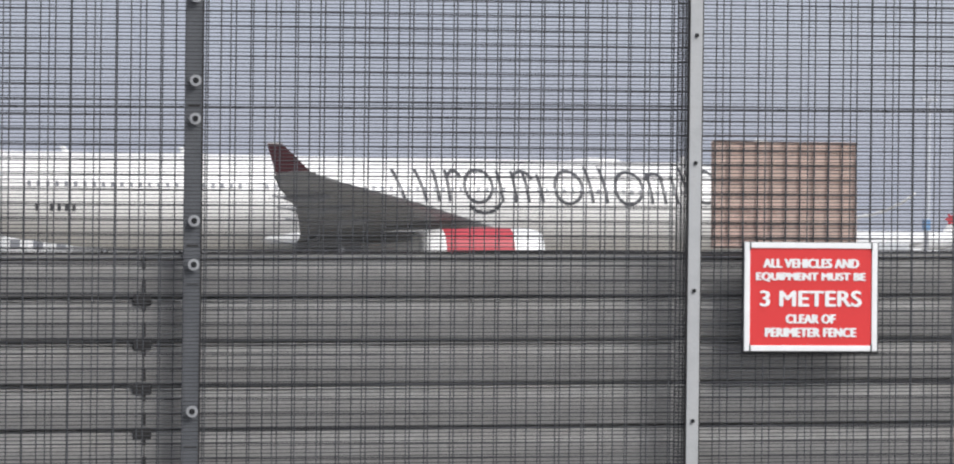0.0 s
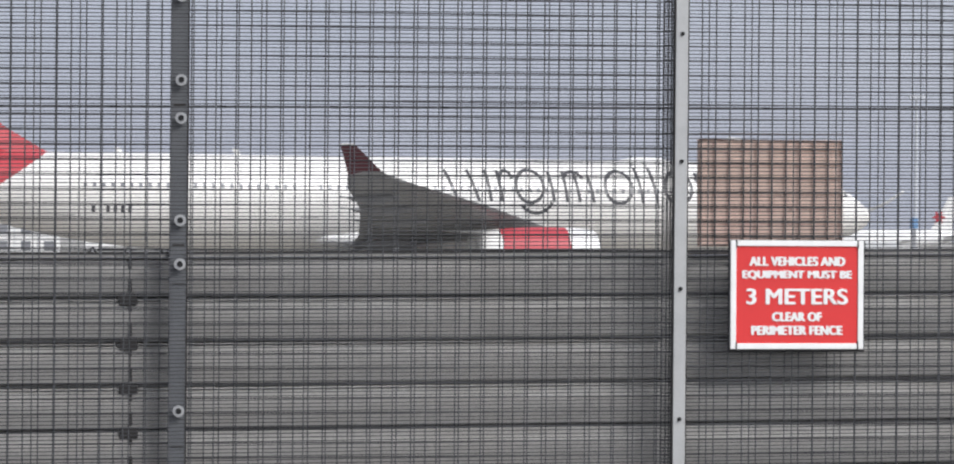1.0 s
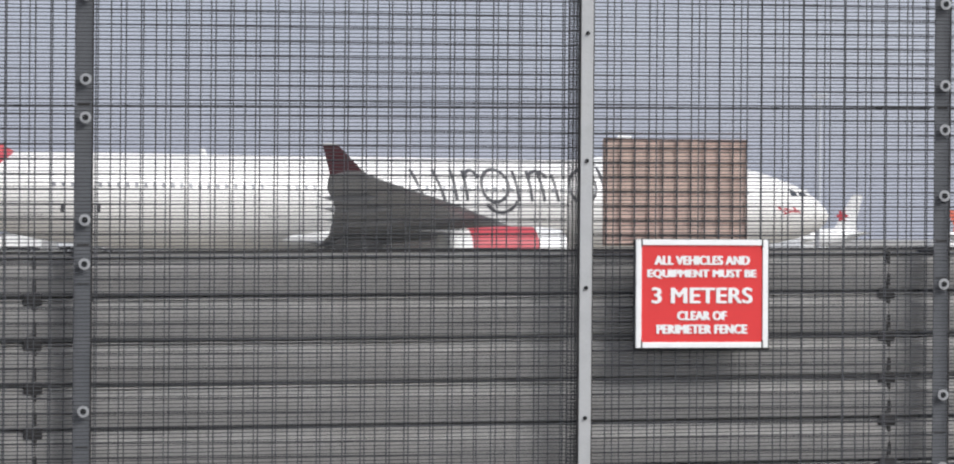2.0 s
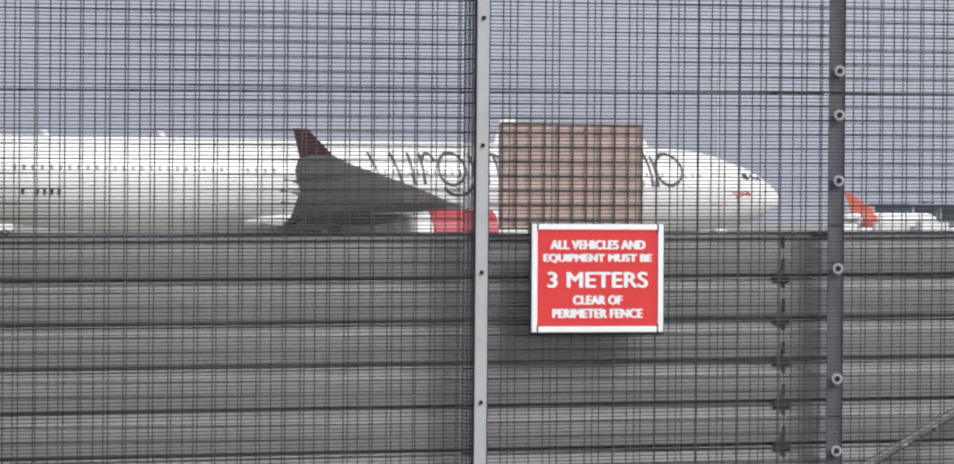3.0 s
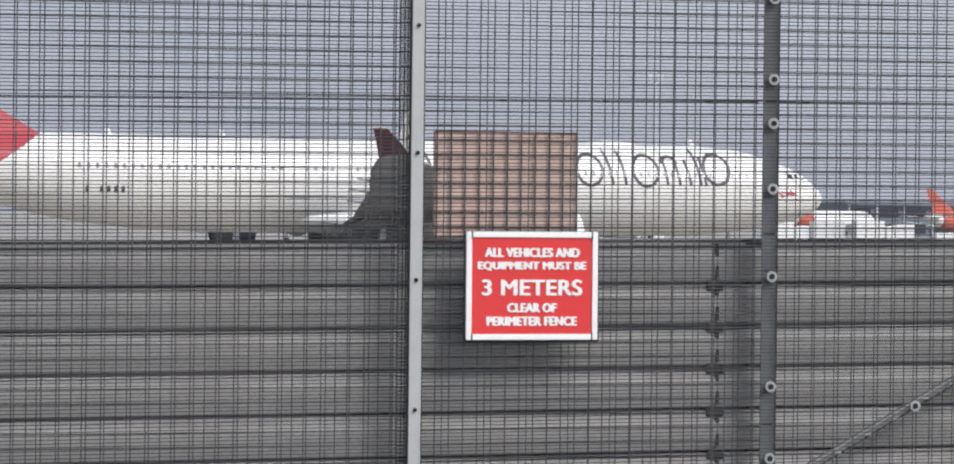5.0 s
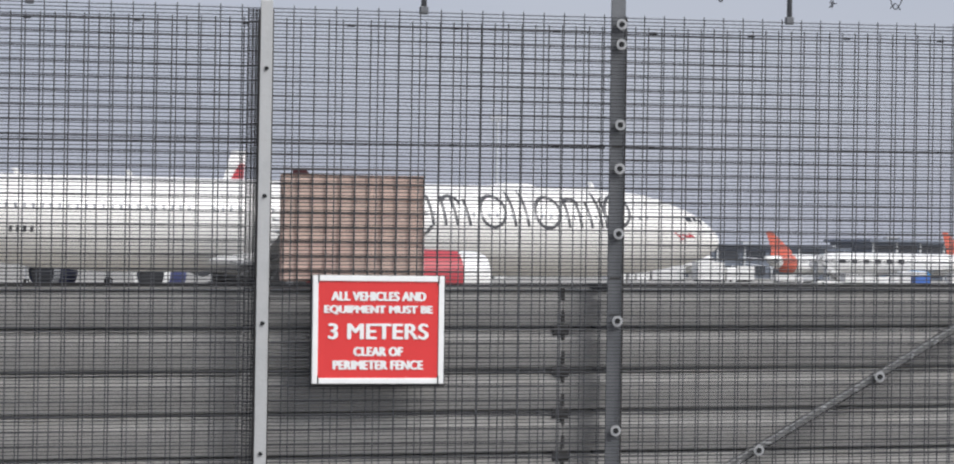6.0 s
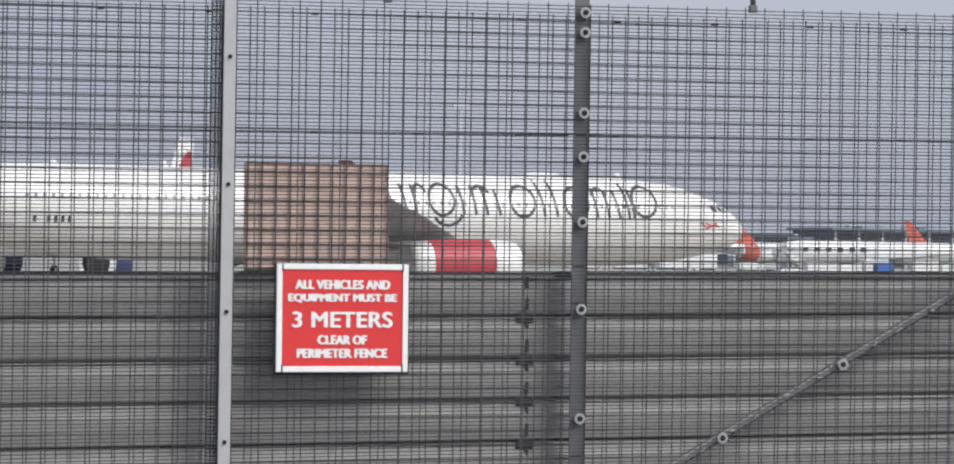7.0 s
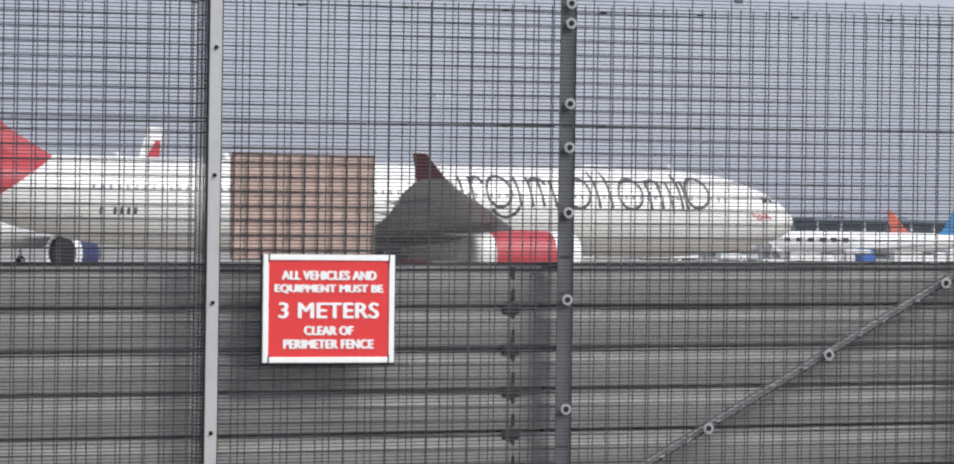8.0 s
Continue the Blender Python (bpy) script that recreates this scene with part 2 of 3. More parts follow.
def square_mesh(x0, x1, phase, zphase, tilt=0.0):
    p = holder("square_mesh", pose(0, 0, 0), "dark square welded wire mesh behind the fine mesh", "wire mesh", "square mesh sheets of the fence")
    y, top, base = FY + 0.066, 2.425, 0.06
    lines = []
    mid = 2.65
    z = zphase - 0.0508 * math.floor((zphase - base) / 0.0508)
    while z < top:
        lines.append(((x0, y, z + rise(x0) + tilt * (x0 - mid)), (x1, y, z + rise(x1) + tilt * (x1 - mid))))
        z += 0.0508
    wires("wire_grid", lines, 0.0023, M["wire_coarse"], p)
    lines = []
    k = math.ceil((x0 - phase) / 0.0508)
    while phase + k * 0.0508 < x1:
        x = phase + k * 0.0508
        lines.append(((x, y + 0.003, base + rise(x)), (x, y + 0.003, top + rise(x))))
        k += 1
    wires("upright_wire_grid", lines, 0.0024, M["wire_upright"], p)
    return p


def ring_mesh(name, outer, inner, depth, material, sides=18):
    bm = loft([[(r * math.cos(2 * math.pi * i / sides), y, r * math.sin(2 * math.pi * i / sides)) for i in range(sides)]
               for r, y in ((inner, 0.0), (outer, 0.0), (outer, -depth), (inner, -depth), (inner, 0.0))], caps=False)
    me = bpy.data.meshes.new(name)
    bm.to_mesh(me)
    bm.free()
    me.materials.append(material)
    return me


WASHER = ring_mesh("washer", 0.0195, 0.0105, 0.006, M["washer"])


def disc_mesh(name, r, depth, material, sides=12):
    bm = tube(r, r * 0.9, depth, pose(0, -depth / 2, 0, 90, 0, 0), sides)
    me = bpy.data.meshes.new(name)
    bm.to_mesh(me)
    bm.free()
    me.materials.append(material)
    return me


BOLT = disc_mesh("bolt", 0.011, 0.009, M["bolt"])
SMALL_BOLT = disc_mesh("bolt", 0.0075, 0.008, M["bolt"])


def fence_post(x, bolts):
    p = holder("fence_post", pose(x, FY, 0), "grey galvanised steel fence post behind the mesh", "fence post", "posts of the fence")
    top = 2.80
    bm = box(0.054, 0.008, top, (0, 0.014, top / 2), 0.001)
    part("flange", bm, M["post"], p)
    part("web", box(0.008, 0.040, top, (0.022, 0.038, top / 2), 0.001), M["post"], p)
    # dark strip that paints the shadow line down the post's right edge
    part("edge_shade", box(0.005, 0.010, top - 0.3, (0.0295, 0.012, top / 2 - 0.15)), M["slot"], p)
    for z in (1.99, 1.516, 1.385, 0.836):
        part("slot", box(0.040, 0.004, 0.007, (0.0, 0.009, z + rise(x)), 0.001), M["slot"], p)
    for z in bolts:
        w = piece("washer", WASHER, pose(0.004, -0.008, z), p)
        piece("bolt", BOLT, pose(0, -0.001, 0), w)
    return p


def cover_strip(x):
    p = holder("cover_strip", pose(x, FY, 0), "bright galvanised flat cover strip bolted over the mesh joint", "cover strip", "cover strips of the fence")
    h = 2.478 + rise(x)
    part("strip", box(0.043, 0.006, h, (0, -0.012, h / 2), 0.0015), M["strip"], p)
    # wider dark sheet, painting the shadow gaps on both sides of the strip
    part("strip_shade", box(0.054, 0.003, h - 0.03, (0.0, -0.0075, h / 2 - 0.015), 0.0008), M["slot"], p)
    part("backing", box(0.030, 0.006, h - 0.04, (0, 0.010, h / 2 - 0.02), 0.001), M["post"], p)
    for z in (2.269, 1.827, 1.386, 0.935, 0.49):
        piece("bolt", SMALL_BOLT, pose(0.001, -0.014, z + rise(x) - 0.027), p)
    return p


def top_rod(x):
    p = holder("top_rod", pose(x, FY + 0.012, 2.43 + rise(x)), "thin galvanised rod for the barbed wire above the fence", "rod", "rods above the fence")
    part("rod", tube(0.010, 0.009, 0.46, pose(0, 0, 0.25), 10), M["post"], p, smooth=True)
    part("clamp", box(0.030, 0.020, 0.028, (0, 0, 0.03), 0.003), M["post"], p)


def barbed_wire(z):
    p = holder("barbed_wire", pose(0, FY + 0.012, 0), "thin grey barbed wire strand above the fence", "barbed wire", "barbed wire strands")
    lines, x = [], -5.5
    while x < 9.6:
        lines.append(((x, 0, z + rise(x)), (x + 0.3, 0, z + rise(x + 0.3))))
        x += 0.3
    wires("strand", lines, 0.0016, M["wire"], p)
    lines, x = [], -5.4
    while x < 9.6:
        for a in (-0.5, 0.6):
            lines.append(((x - 0.012, -0.002, z + rise(x) - 0.016 + a * 0.004), (x + 0.012, 0.002, z + rise(x) + 0.016)))
        x += 0.11
    wires("barbs", lines, 0.0013, M["wire"], p)


def razor_coil(x0, x1, r, z):
    """A slack coil of razor wire above the fence, its loops bunched unevenly."""
    p = holder("razor_wire", pose(0, FY + 0.03, 0), "slack coil of grey razor wire above the fence", "razor wire")
    q = random.Random(5)
    pts, a, x = [], 0.0, x0
    while x < x1:
        rr = r * (1 + 0.07 * math.sin(a * 0.37))
        pts.append(Vector((x + 0.05 * math.sin(a * 0.5), rr * 0.5 * math.cos(a), z + rise(x) + rr * math.sin(a) + 0.012 * math.sin(x * 2.1))))
        a += math.pi / 9
        x += 0.0125 * (1 + 0.5 * math.sin(x * 3.0))
    wires("coil", list(zip(pts, pts[1:])), 0.0022, M["wire"], p)
    barbs = []
    for a_, b_ in list(zip(pts, pts[1:]))[::2]:
        m = (a_ + b_) / 2
        d = Vector((q.uniform(-1, 1), q.uniform(-0.4, 0.4), q.uniform(-1, 1))).normalized() * 0.014
        barbs.append((m - d, m + d))
    wires("barbs", barbs, 0.0020, M["wire"], p)


def barrier():
    """Ribbed steel blast barrier behind the mesh: stacked rounded rails in bays."""
    y, pitch, bay = FY + 0.15, 0.1518, 3.03
    me = bpy.data.meshes.new("rail")
    prof = [(a, -pitch * u) for u, a in ((0.0, 0.038), (0.06, 0.038), (0.08, -0.014), (0.115, -0.016), (0.120, 0.020), (0.142, 0.020), (0.147, -0.0165), (0.16, -0.017), (0.27, -0.020), (0.36, -0.031), (0.46, -0.0315), (0.60, -0.030), (0.80, -0.024), (0.93, -0.019), (0.975, -0.016), (1.0, 0.038))]
    rings = []
    for x in (0.0015, bay - 0.0015):
        rings.append([(x, a, b) for a, b in prof] + [(x, 0.048, -pitch), (x, 0.048, 0)])
    bm = loft(rings)
    bm.to_mesh(me)
    bm.free()
    me.polygons.foreach_set("use_smooth", [False] * len(me.polygons))
    me.materials.append(M["barrier"])
    cut = 0.010         # the top rail is trimmed
    top_me = me.copy()
    top_me.name = "top_rail"
    for v in top_me.vertices:
        v.co.z = -cut + v.co.z * (pitch - cut) / pitch
    slot = bpy.data.meshes.new("splice_slot")
    bm = box(0.064, 0.016, 0.036, (0, 0, 0), 0.006)
    bm.to_mesh(slot)
    bm.free()
    slot.materials.append(M["slot"])
    seam = bpy.data.meshes.new("splice_gap")
    bm = box(0.012, 0.012, 0.122, (0, 0, 0))
    bm.to_mesh(seam)
    bm.free()
    seam.materials.append(M["slot"])
    tilt = -math.degrees(math.atan(SLOPE))
    for i in range(5):
        x0 = -5.63 + i * bay
        p = holder("barrier_bay", pose(x0, y, 1.4945 + rise(x0), 0, tilt, 0), "weathered grey ribbed steel barrier bay behind the mesh", "barrier", "bays of the barrier")
        for j in range(10):
            piece("rail", me if j else top_me, pose(0, 0, -j * pitch), p)
        for j in range(1, 10):
            piece("splice_slot", slot, pose(-0.006, -0.020, -j * pitch - 0.014), p)
            piece("splice_gap", seam, pose(0, -0.024, -j * pitch + 0.075), p)
        part("top_edge", box(bay - 0.004, 0.050, 0.009, (bay / 2, -0.014, 0.0045 - cut), 0.002), M["slot"], p)
        for k in range(7):
            q = random.Random(17 * i + k)
            j, u = q.randrange(1, 6), q.uniform(0.2, bay - 0.2)
            part("paint_chip", box(q.uniform(0.010, 0.032), 0.002, q.uniform(0.004, 0.009), (u, -0.0298, -j * pitch - pitch * 0.50), 0.0), M["chip" if k % 3 else "slot"], p)
        part("upright", box(0.07, 0.06, 1.52, (0.165, 0.05, -0.76), 0.004), M["post"], p)


def brace(x0, z0, x1, z1, bolts):
    """Sloping angle-iron brace between mesh and barrier."""
    dx, dz = x1 - x0, z1 - z0
    a = -math.degrees(math.atan2(dz, dx))
    n = math.hypot(dx, dz)
    p = holder("fence_brace", pose(x0, FY + 0.012, z0, 0, a, 0), "sloping grey galvanised brace bolted behind the mesh", "brace")
    part("flange", box(n, 0.006, 0.019, (n / 2, 0.006, 0.000), 0.001), M["brace"], p)
    # pale top strip and dark bottom strip put light and shade into the colour
    part("lip", box(n, 0.004, 0.006, (n / 2, 0.001, 0.0105), 0.001), M["strip"], p)
    part("lower_shade", box(n, 0.004, 0.005, (n / 2, 0.004, -0.0125), 0.001), M["slot"], p)
    part("web", box(n, 0.038, 0.006, (n / 2, 0.026, 0.006), 0.001), M["brace"], p)
    clip = bpy.data.meshes.new("tie_clip")
    bm = box(0.022, 0.006, 0.010, (0, 0, 0), 0.002)
    bm.to_mesh(clip)
    bm.free()
    clip.materials.append(M["strip"])
    q = random.Random(9)
    for k in range(int(n / 0.13)):
        piece("tie_clip", clip, pose(0.07 + k * 0.13 + q.uniform(-0.02, 0.02), -0.002, q.uniform(-0.006, 0.004), 0, q.uniform(-20, 40), 0), p)
    for b in bolts:
        w = piece("washer", WASHER, pose(b, -0.020, 0.0), p)
        piece("bolt", BOLT, pose(0, -0.001, 0), w)


def mesh_overlap(x0, x1):
    p = holder("mesh_overlap", pose(0, 0, 0), "doubled edge of dark mesh beside the cover strip", "wire mesh", "doubled mesh edges")
    lines = []
    for i in range(186):
        z = 2.445 - i * 0.0127
        lines.append(((x0, FY + 0.012, z + rise(x0)), (x1, FY + 0.012, z + rise(x1))))
    wires("wire_grid", lines, 0.0021, M["wire"], p)
    wires("upright_wire_grid", [((x, FY + 0.016, 0.08 + rise(x)), (x, FY + 0.016, 2.45 + rise(x))) for x in (x0 + 0.004, x0 + 0.020, x1 - 0.014, x1 - 0.003)], 0.0026, M["wire_coarse"], p)


def tie_wire(x0, x1, z):
    p = holder("tie_wire", pose(0, 0, 0), "dark line wire with twisted ties across the mesh", "wire", "line wires of the fence")
    wires("strand", [((x0, FY + 0.058, z + rise(x0)), (x1, FY + 0.058, z + rise(x1)))], 0.0026, M["wire_coarse"], p)
    x = x0 + 0.12
    while x < x1:
        part("tie", box(0.026, 0.010, 0.009, (x, FY + 0.055, z + rise(x) - 0.002), 0.002), M["bolt"], p)
        x += 0.38


def build_fence():
    ends = [-5.5] + STRIPS + [9.7]
    for i, (a, b) in enumerate(zip(ends, ends[1:])):
        fence_panel(a + 0.004, b - 0.004, 2.494 if i >= 3 else 2.494 - 0.031 * (3 - i))
    for i, (a, b) in enumerate(zip(POSTS, POSTS[1:])):
        square_mesh(a + 0.03, b - 0.004, 2.5109 if i <= 2 else 3.7549, 2.2013, -0.006)
    sets = {0.588: (2.364, 2.081, 1.952, 1.607, 1.459, 0.963, 0.45), 3.618: (2.470, 2.398, 2.109, 1.952, 1.718, 1.405, 1.012, 0.755)}
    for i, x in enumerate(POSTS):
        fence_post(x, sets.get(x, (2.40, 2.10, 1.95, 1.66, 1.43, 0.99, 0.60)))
    for x in STRIPS:
        cover_strip(x)
    for x in (-1.40, 0.10, 1.50, 2.890, 4.280, 5.70):
        top_rod(x)
    for z in (2.60, 2.86):
        barbed_wire(z)
    razor_coil(-2.0, 6.6, 0.17, 2.69)
    for x in STRIPS:
        mesh_overlap(x - 0.062, x - 0.016)
    for a, b in zip(POSTS, POSTS[1:]):
        tie_wire(a + 0.03, b - 0.03, 1.988)
        tie_wire(a + 0.03, b - 0.03, 2.405)
    barrier()
    brace(3.70, 0.671, 6.60, 2.313, (0.546, 1.092, 1.638, 2.18))


build_fence()


def warning_sign():
    w, h, t = 0.476, 0.378, 0.006
    p = holder("warning_sign", pose(2.734, FY - 0.016, 1.3675, 0, -0.2, 0), "red warning sign in a white frame tied to the mesh", "sign")
    part("panel", box(w - 0.004, t, h - 0.004, (0, 0, 0), 0.001), M["red_sign"], p)
    # dark sheet, slightly larger and lower, that paints the sign's shadow outline
    part("backing", box(w + 0.010, 0.004, h + 0.010, (0.002, 0.006, -0.003), 0.001), M["sign_back"], p)
    fw = 0.020
    for sx in (-1, 1):
        part("frame_side", box(fw, 0.012, h, (sx * (w - fw) / 2, -0.002, 0), 0.002), M["white_sign"], p)
    for sz in (-1, 1):
        part("frame_bar", box(w - 2 * fw - 0.006, 0.012, fw, (0, -0.002, sz * (h - fw) / 2), 0.002), M["white_sign"], p)
    for sx in (-1, 1):
        for sz in (-1, 1):
            part("corner_tie", box(0.004, 0.014, 0.030, (sx * (w / 2 - fw - 0.0005), -0.003, sz * (h / 2 - 0.012)), 0.001), M["sign_back"], p)
    for words, width, cap, z in (("ALL VEHICLES AND", 0.338, 0.0305, 0.1165), ("EQUIPMENT MUST BE", 0.388, 0.0305, 0.0685),
                                 ("3 METERS", 0.358, 0.054, -0.006), ("CLEAR OF", 0.174, 0.0305, -0.0765), ("PERIMETER FENCE", 0.322, 0.0305, -0.1235)):
        cu = bpy.data.curves.new("lettering", "FONT")
        cu.body = words
        cu.align_x, cu.align_y = "CENTER", "CENTER"
        cu.size, cu.offset, cu.extrude = 1.0, 0.0, 0.01
        cu.space_character = 1.04
        ob = bpy.data.objects.new("lettering", cu)
        scene.collection.objects.link(ob)
        me = bpy.data.meshes.new_from_object(ob.evaluated_get(bpy.context.evaluated_depsgraph_get()))
        bpy.data.objects.remove(ob)
        co = np.empty(len(me.vertices) * 3)
        me.vertices.foreach_get("co", co)
        co = co.reshape(-1, 3)
        lo, hi = co.min(0), co.max(0)
        c = (lo + hi) / 2
        q = (co - c) / (hi - lo)
        me.vertices.foreach_set("co", np.stack([q[:, 0] * width, -q[:, 2] * 0.002, q[:, 1] * cap], 1).ravel())
        me.update()
        whole = bmesh.new()
        whole.from_mesh(me)
        left = set(whole.verts)
        while left:
            seed = left.pop()
            isle, todo = {seed}, [seed]
            while todo:
                for e in todo.pop().link_edges:
                    for v in e.verts:
                        if v in left:
                            left.discard(v)
                            isle.add(v)
                            todo.append(v)
            glyph = bmesh.new()
            for dx, dz, dy in ((-0.0030, 0, 0), (-0.0012, 0.0011, -0.0003), (0.0012, -0.0011, -0.0006), (0.0030, 0, -0.0009)):
                vmap = {v: glyph.verts.new(v.co + Vector((dx, dy, dz))) for v in isle}
                for f in {f for v in isle for f in v.link_faces}:
                    glyph.faces.new([vmap[v] for v in f.verts])
            part("letter", glyph, M["white_sign"], p).matrix_basis = pose(0, -0.0045, z)
        whole.free()


def plywood_board():
    p = part("plywood_board", box(0.524, 0.012, 0.374, (0, 0, 0), 0.002), M["board"])
    p.matrix_basis = pose(2.662, FY + 0.085, 1.7215, 0, -0.4, 0)
    tagged(p, "plain tan plywood board fixed behind the mesh", "board")


def board_mesh_shadow():
    """Brown wires added over the board as shadow lines of the square mesh."""
    p = holder("mesh_shadow", pose(0, FY + 0.0735, 0), "dark brown wires painting the mesh shadow on the plywood board", "wire mesh")
    x0, x1, z0, z1 = 2.402, 2.922, 1.5375, 1.906
    lines = []
    z = 2.2013 - 0.0508 * 6 + rise(2.66)
    while z > z0:
        lines.append(((x0, 0, z), (x1, 0, z + 0.003)))
        z -= 0.0508
    lines += [((x0, 0, z0), (x1, 0, z0)), ((x0, 0, z1), (x1, 0, z1))]
    wires("wire_grid", lines, 0.0023, M["shadow_wire"], p)
    wires("upright_wire_grid", [((2.5109 + 0.0508 * k, -0.001, z0), (2.5109 + 0.0508 * k, -0.001, z1)) for k in range(-2, 9)], 0.0023, M["shadow_wire"], p)


warning_sign()
plywood_board()
board_mesh_shadow()


# ---- aircraft ----
def ring(x, zc, rz, ry, n=36):
    return [(x, ry * math.cos(2 * math.pi * i / n), zc + rz * math.sin(2 * math.pi * i / n)) for i in range(n)]


def foil(x_le, y, z, chord, thick, n=10, drop=0.0):
    """Wing section in the x-z plane, nose forward (+x)."""
    pts = []
    for i in range(n + 1):
        u = i / n
        pts.append((x_le - chord * u, y, z - drop * u + thick * 1.9 * (math.sqrt(u) * (1 - u)) * 0.75))
    for i in range(n - 1, 0, -1):
        u = i / n
        pts.append((x_le - chord * u, y, z - drop * u - thick * 1.9 * (math.sqrt(u) * (1 - u)) * 0.6))
    return pts


HULL = [(0.02, 4.45, 0.05), (0.35, 4.44, 0.55), (0.9, 4.47, 0.98), (1.6, 4.56, 1.37), (2.6, 4.67, 1.76), (3.6, 4.73, 2.02), (4.8, 4.81, 2.34), (6.2, 4.87, 2.58),
        (8.0, 4.85, 2.76), (10.0, 4.86, 2.89), (42.0, 4.86, 2.89), (46.0, 4.94, 2.81), (50.0, 5.17, 2.58), (53.5, 5.52, 2.22), (57.0, 5.98, 1.66), (60.0, 6.2, 1.25), (62.5, 6.5, 0.7), (63.6, 6.62, 0.3)]


def hull_at(s):
    for (a, za, ra), (b, zb, rb) in zip(HULL, HULL[1:]):
        if a <= s <= b:
            u = (s - a) / (b - a)
            return za + (zb - za) * u, ra + (rb - ra) * u
    return HULL[-1][1:]


def skin(s, z, out=0.012):
    """A point on the starboard skin at station s and height z."""
    zc, r = hull_at(s)
    d = max(-0.98, min(0.98, (z - zc) / r))
    return (-s, -(r + out) * math.sqrt(1 - d * d), zc + (r + out) * d)


def stroke(points, width):
    """A flat painted band along points (station, height) on the starboard skin."""
    bm = bmesh.new()
    rows = []
    for i, (s, z) in enumerate(points):
        a, b = points[max(0, i - 1)], points[min(len(points) - 1, i + 1)]
        d = Vector((b[0] - a[0], b[1] - a[1])).normalized()
        n = Vector((-d.y, d.x)) * width / 2
        rows.append((bm.verts.new(skin(s + n.x, z + n.y)), bm.verts.new(skin(s - n.x, z - n.y))))
    for p, q in zip(rows, rows[1:]):
        bm.faces.new((p[0], p[1], q[1], q[0]))
    return bm


def oval(s, z, rs, rz, a0=0, a1=360, n=22):
    return [(s + rs * math.cos(radians(a0 + (a1 - a0) * i / n)), z + rz * math.sin(radians(a0 + (a1 - a0) * i / n))) for i in range(n + 1)]


def nacelle(name, x_front, y, z, length, r, parent, mat_lip, mat_mid, mat_aft, label="", lip=0.25):
    e = new(name)
    e.parent = parent
    e.matrix_basis = pose(x_front, y, z)
    tagged(e, label)

    def turn(stations, n=28):
        return loft([[(-a, b * math.cos(2 * math.pi * i / n), b * math.sin(2 * math.pi * i / n)) for i in range(n)] for a, b in stations], caps=False)
    part("intake_lip", turn([(0.55, r * 0.80), (0.12, r * 0.80), (0.0, r * 0.84), (0.10, r * 0.885), (0.4, r * 0.94), (max(0.45, 0.5 * lip * length), r * 0.975), (lip * length, r * 1.0)]), mat_lip, e, smooth=True)
    part("cowl", turn([(lip * length, r * 1.0), (0.5 * length, r * 1.01), (0.79 * length, r * 0.93)]), mat_mid, e, smooth=True)
    part("nozzle", turn([(0.79 * length, r * 0.93), (0.9 * length, r * 0.87), (length, r * 0.74), (length * 0.97, r * 0.70), (length * 0.85, r * 0.3), (length * 0.84, r * 0.02)]), mat_aft, e, smooth=True)
    part("fan", tube(r * 0.79, r * 0.2, 0.3, pose(-0.75, 0, 0, 0, 90, 0), 24), M["lettering"], e)
    return e


def wheel(x, y, z, r, w, parent):
    e = new("wheel")
    e.parent = parent
    e.matrix_basis = pose(x, y, z)
    part("tyre", tube(r, r, w, pose(0, 0, 0, 90, 0, 0), 20), M["tyre"], e, smooth=False)
    part("rim", tube(r * 0.5, r * 0.5, w + 0.03, pose(0, 0, 0, 90, 0, 0), 14), M["metal"], e)


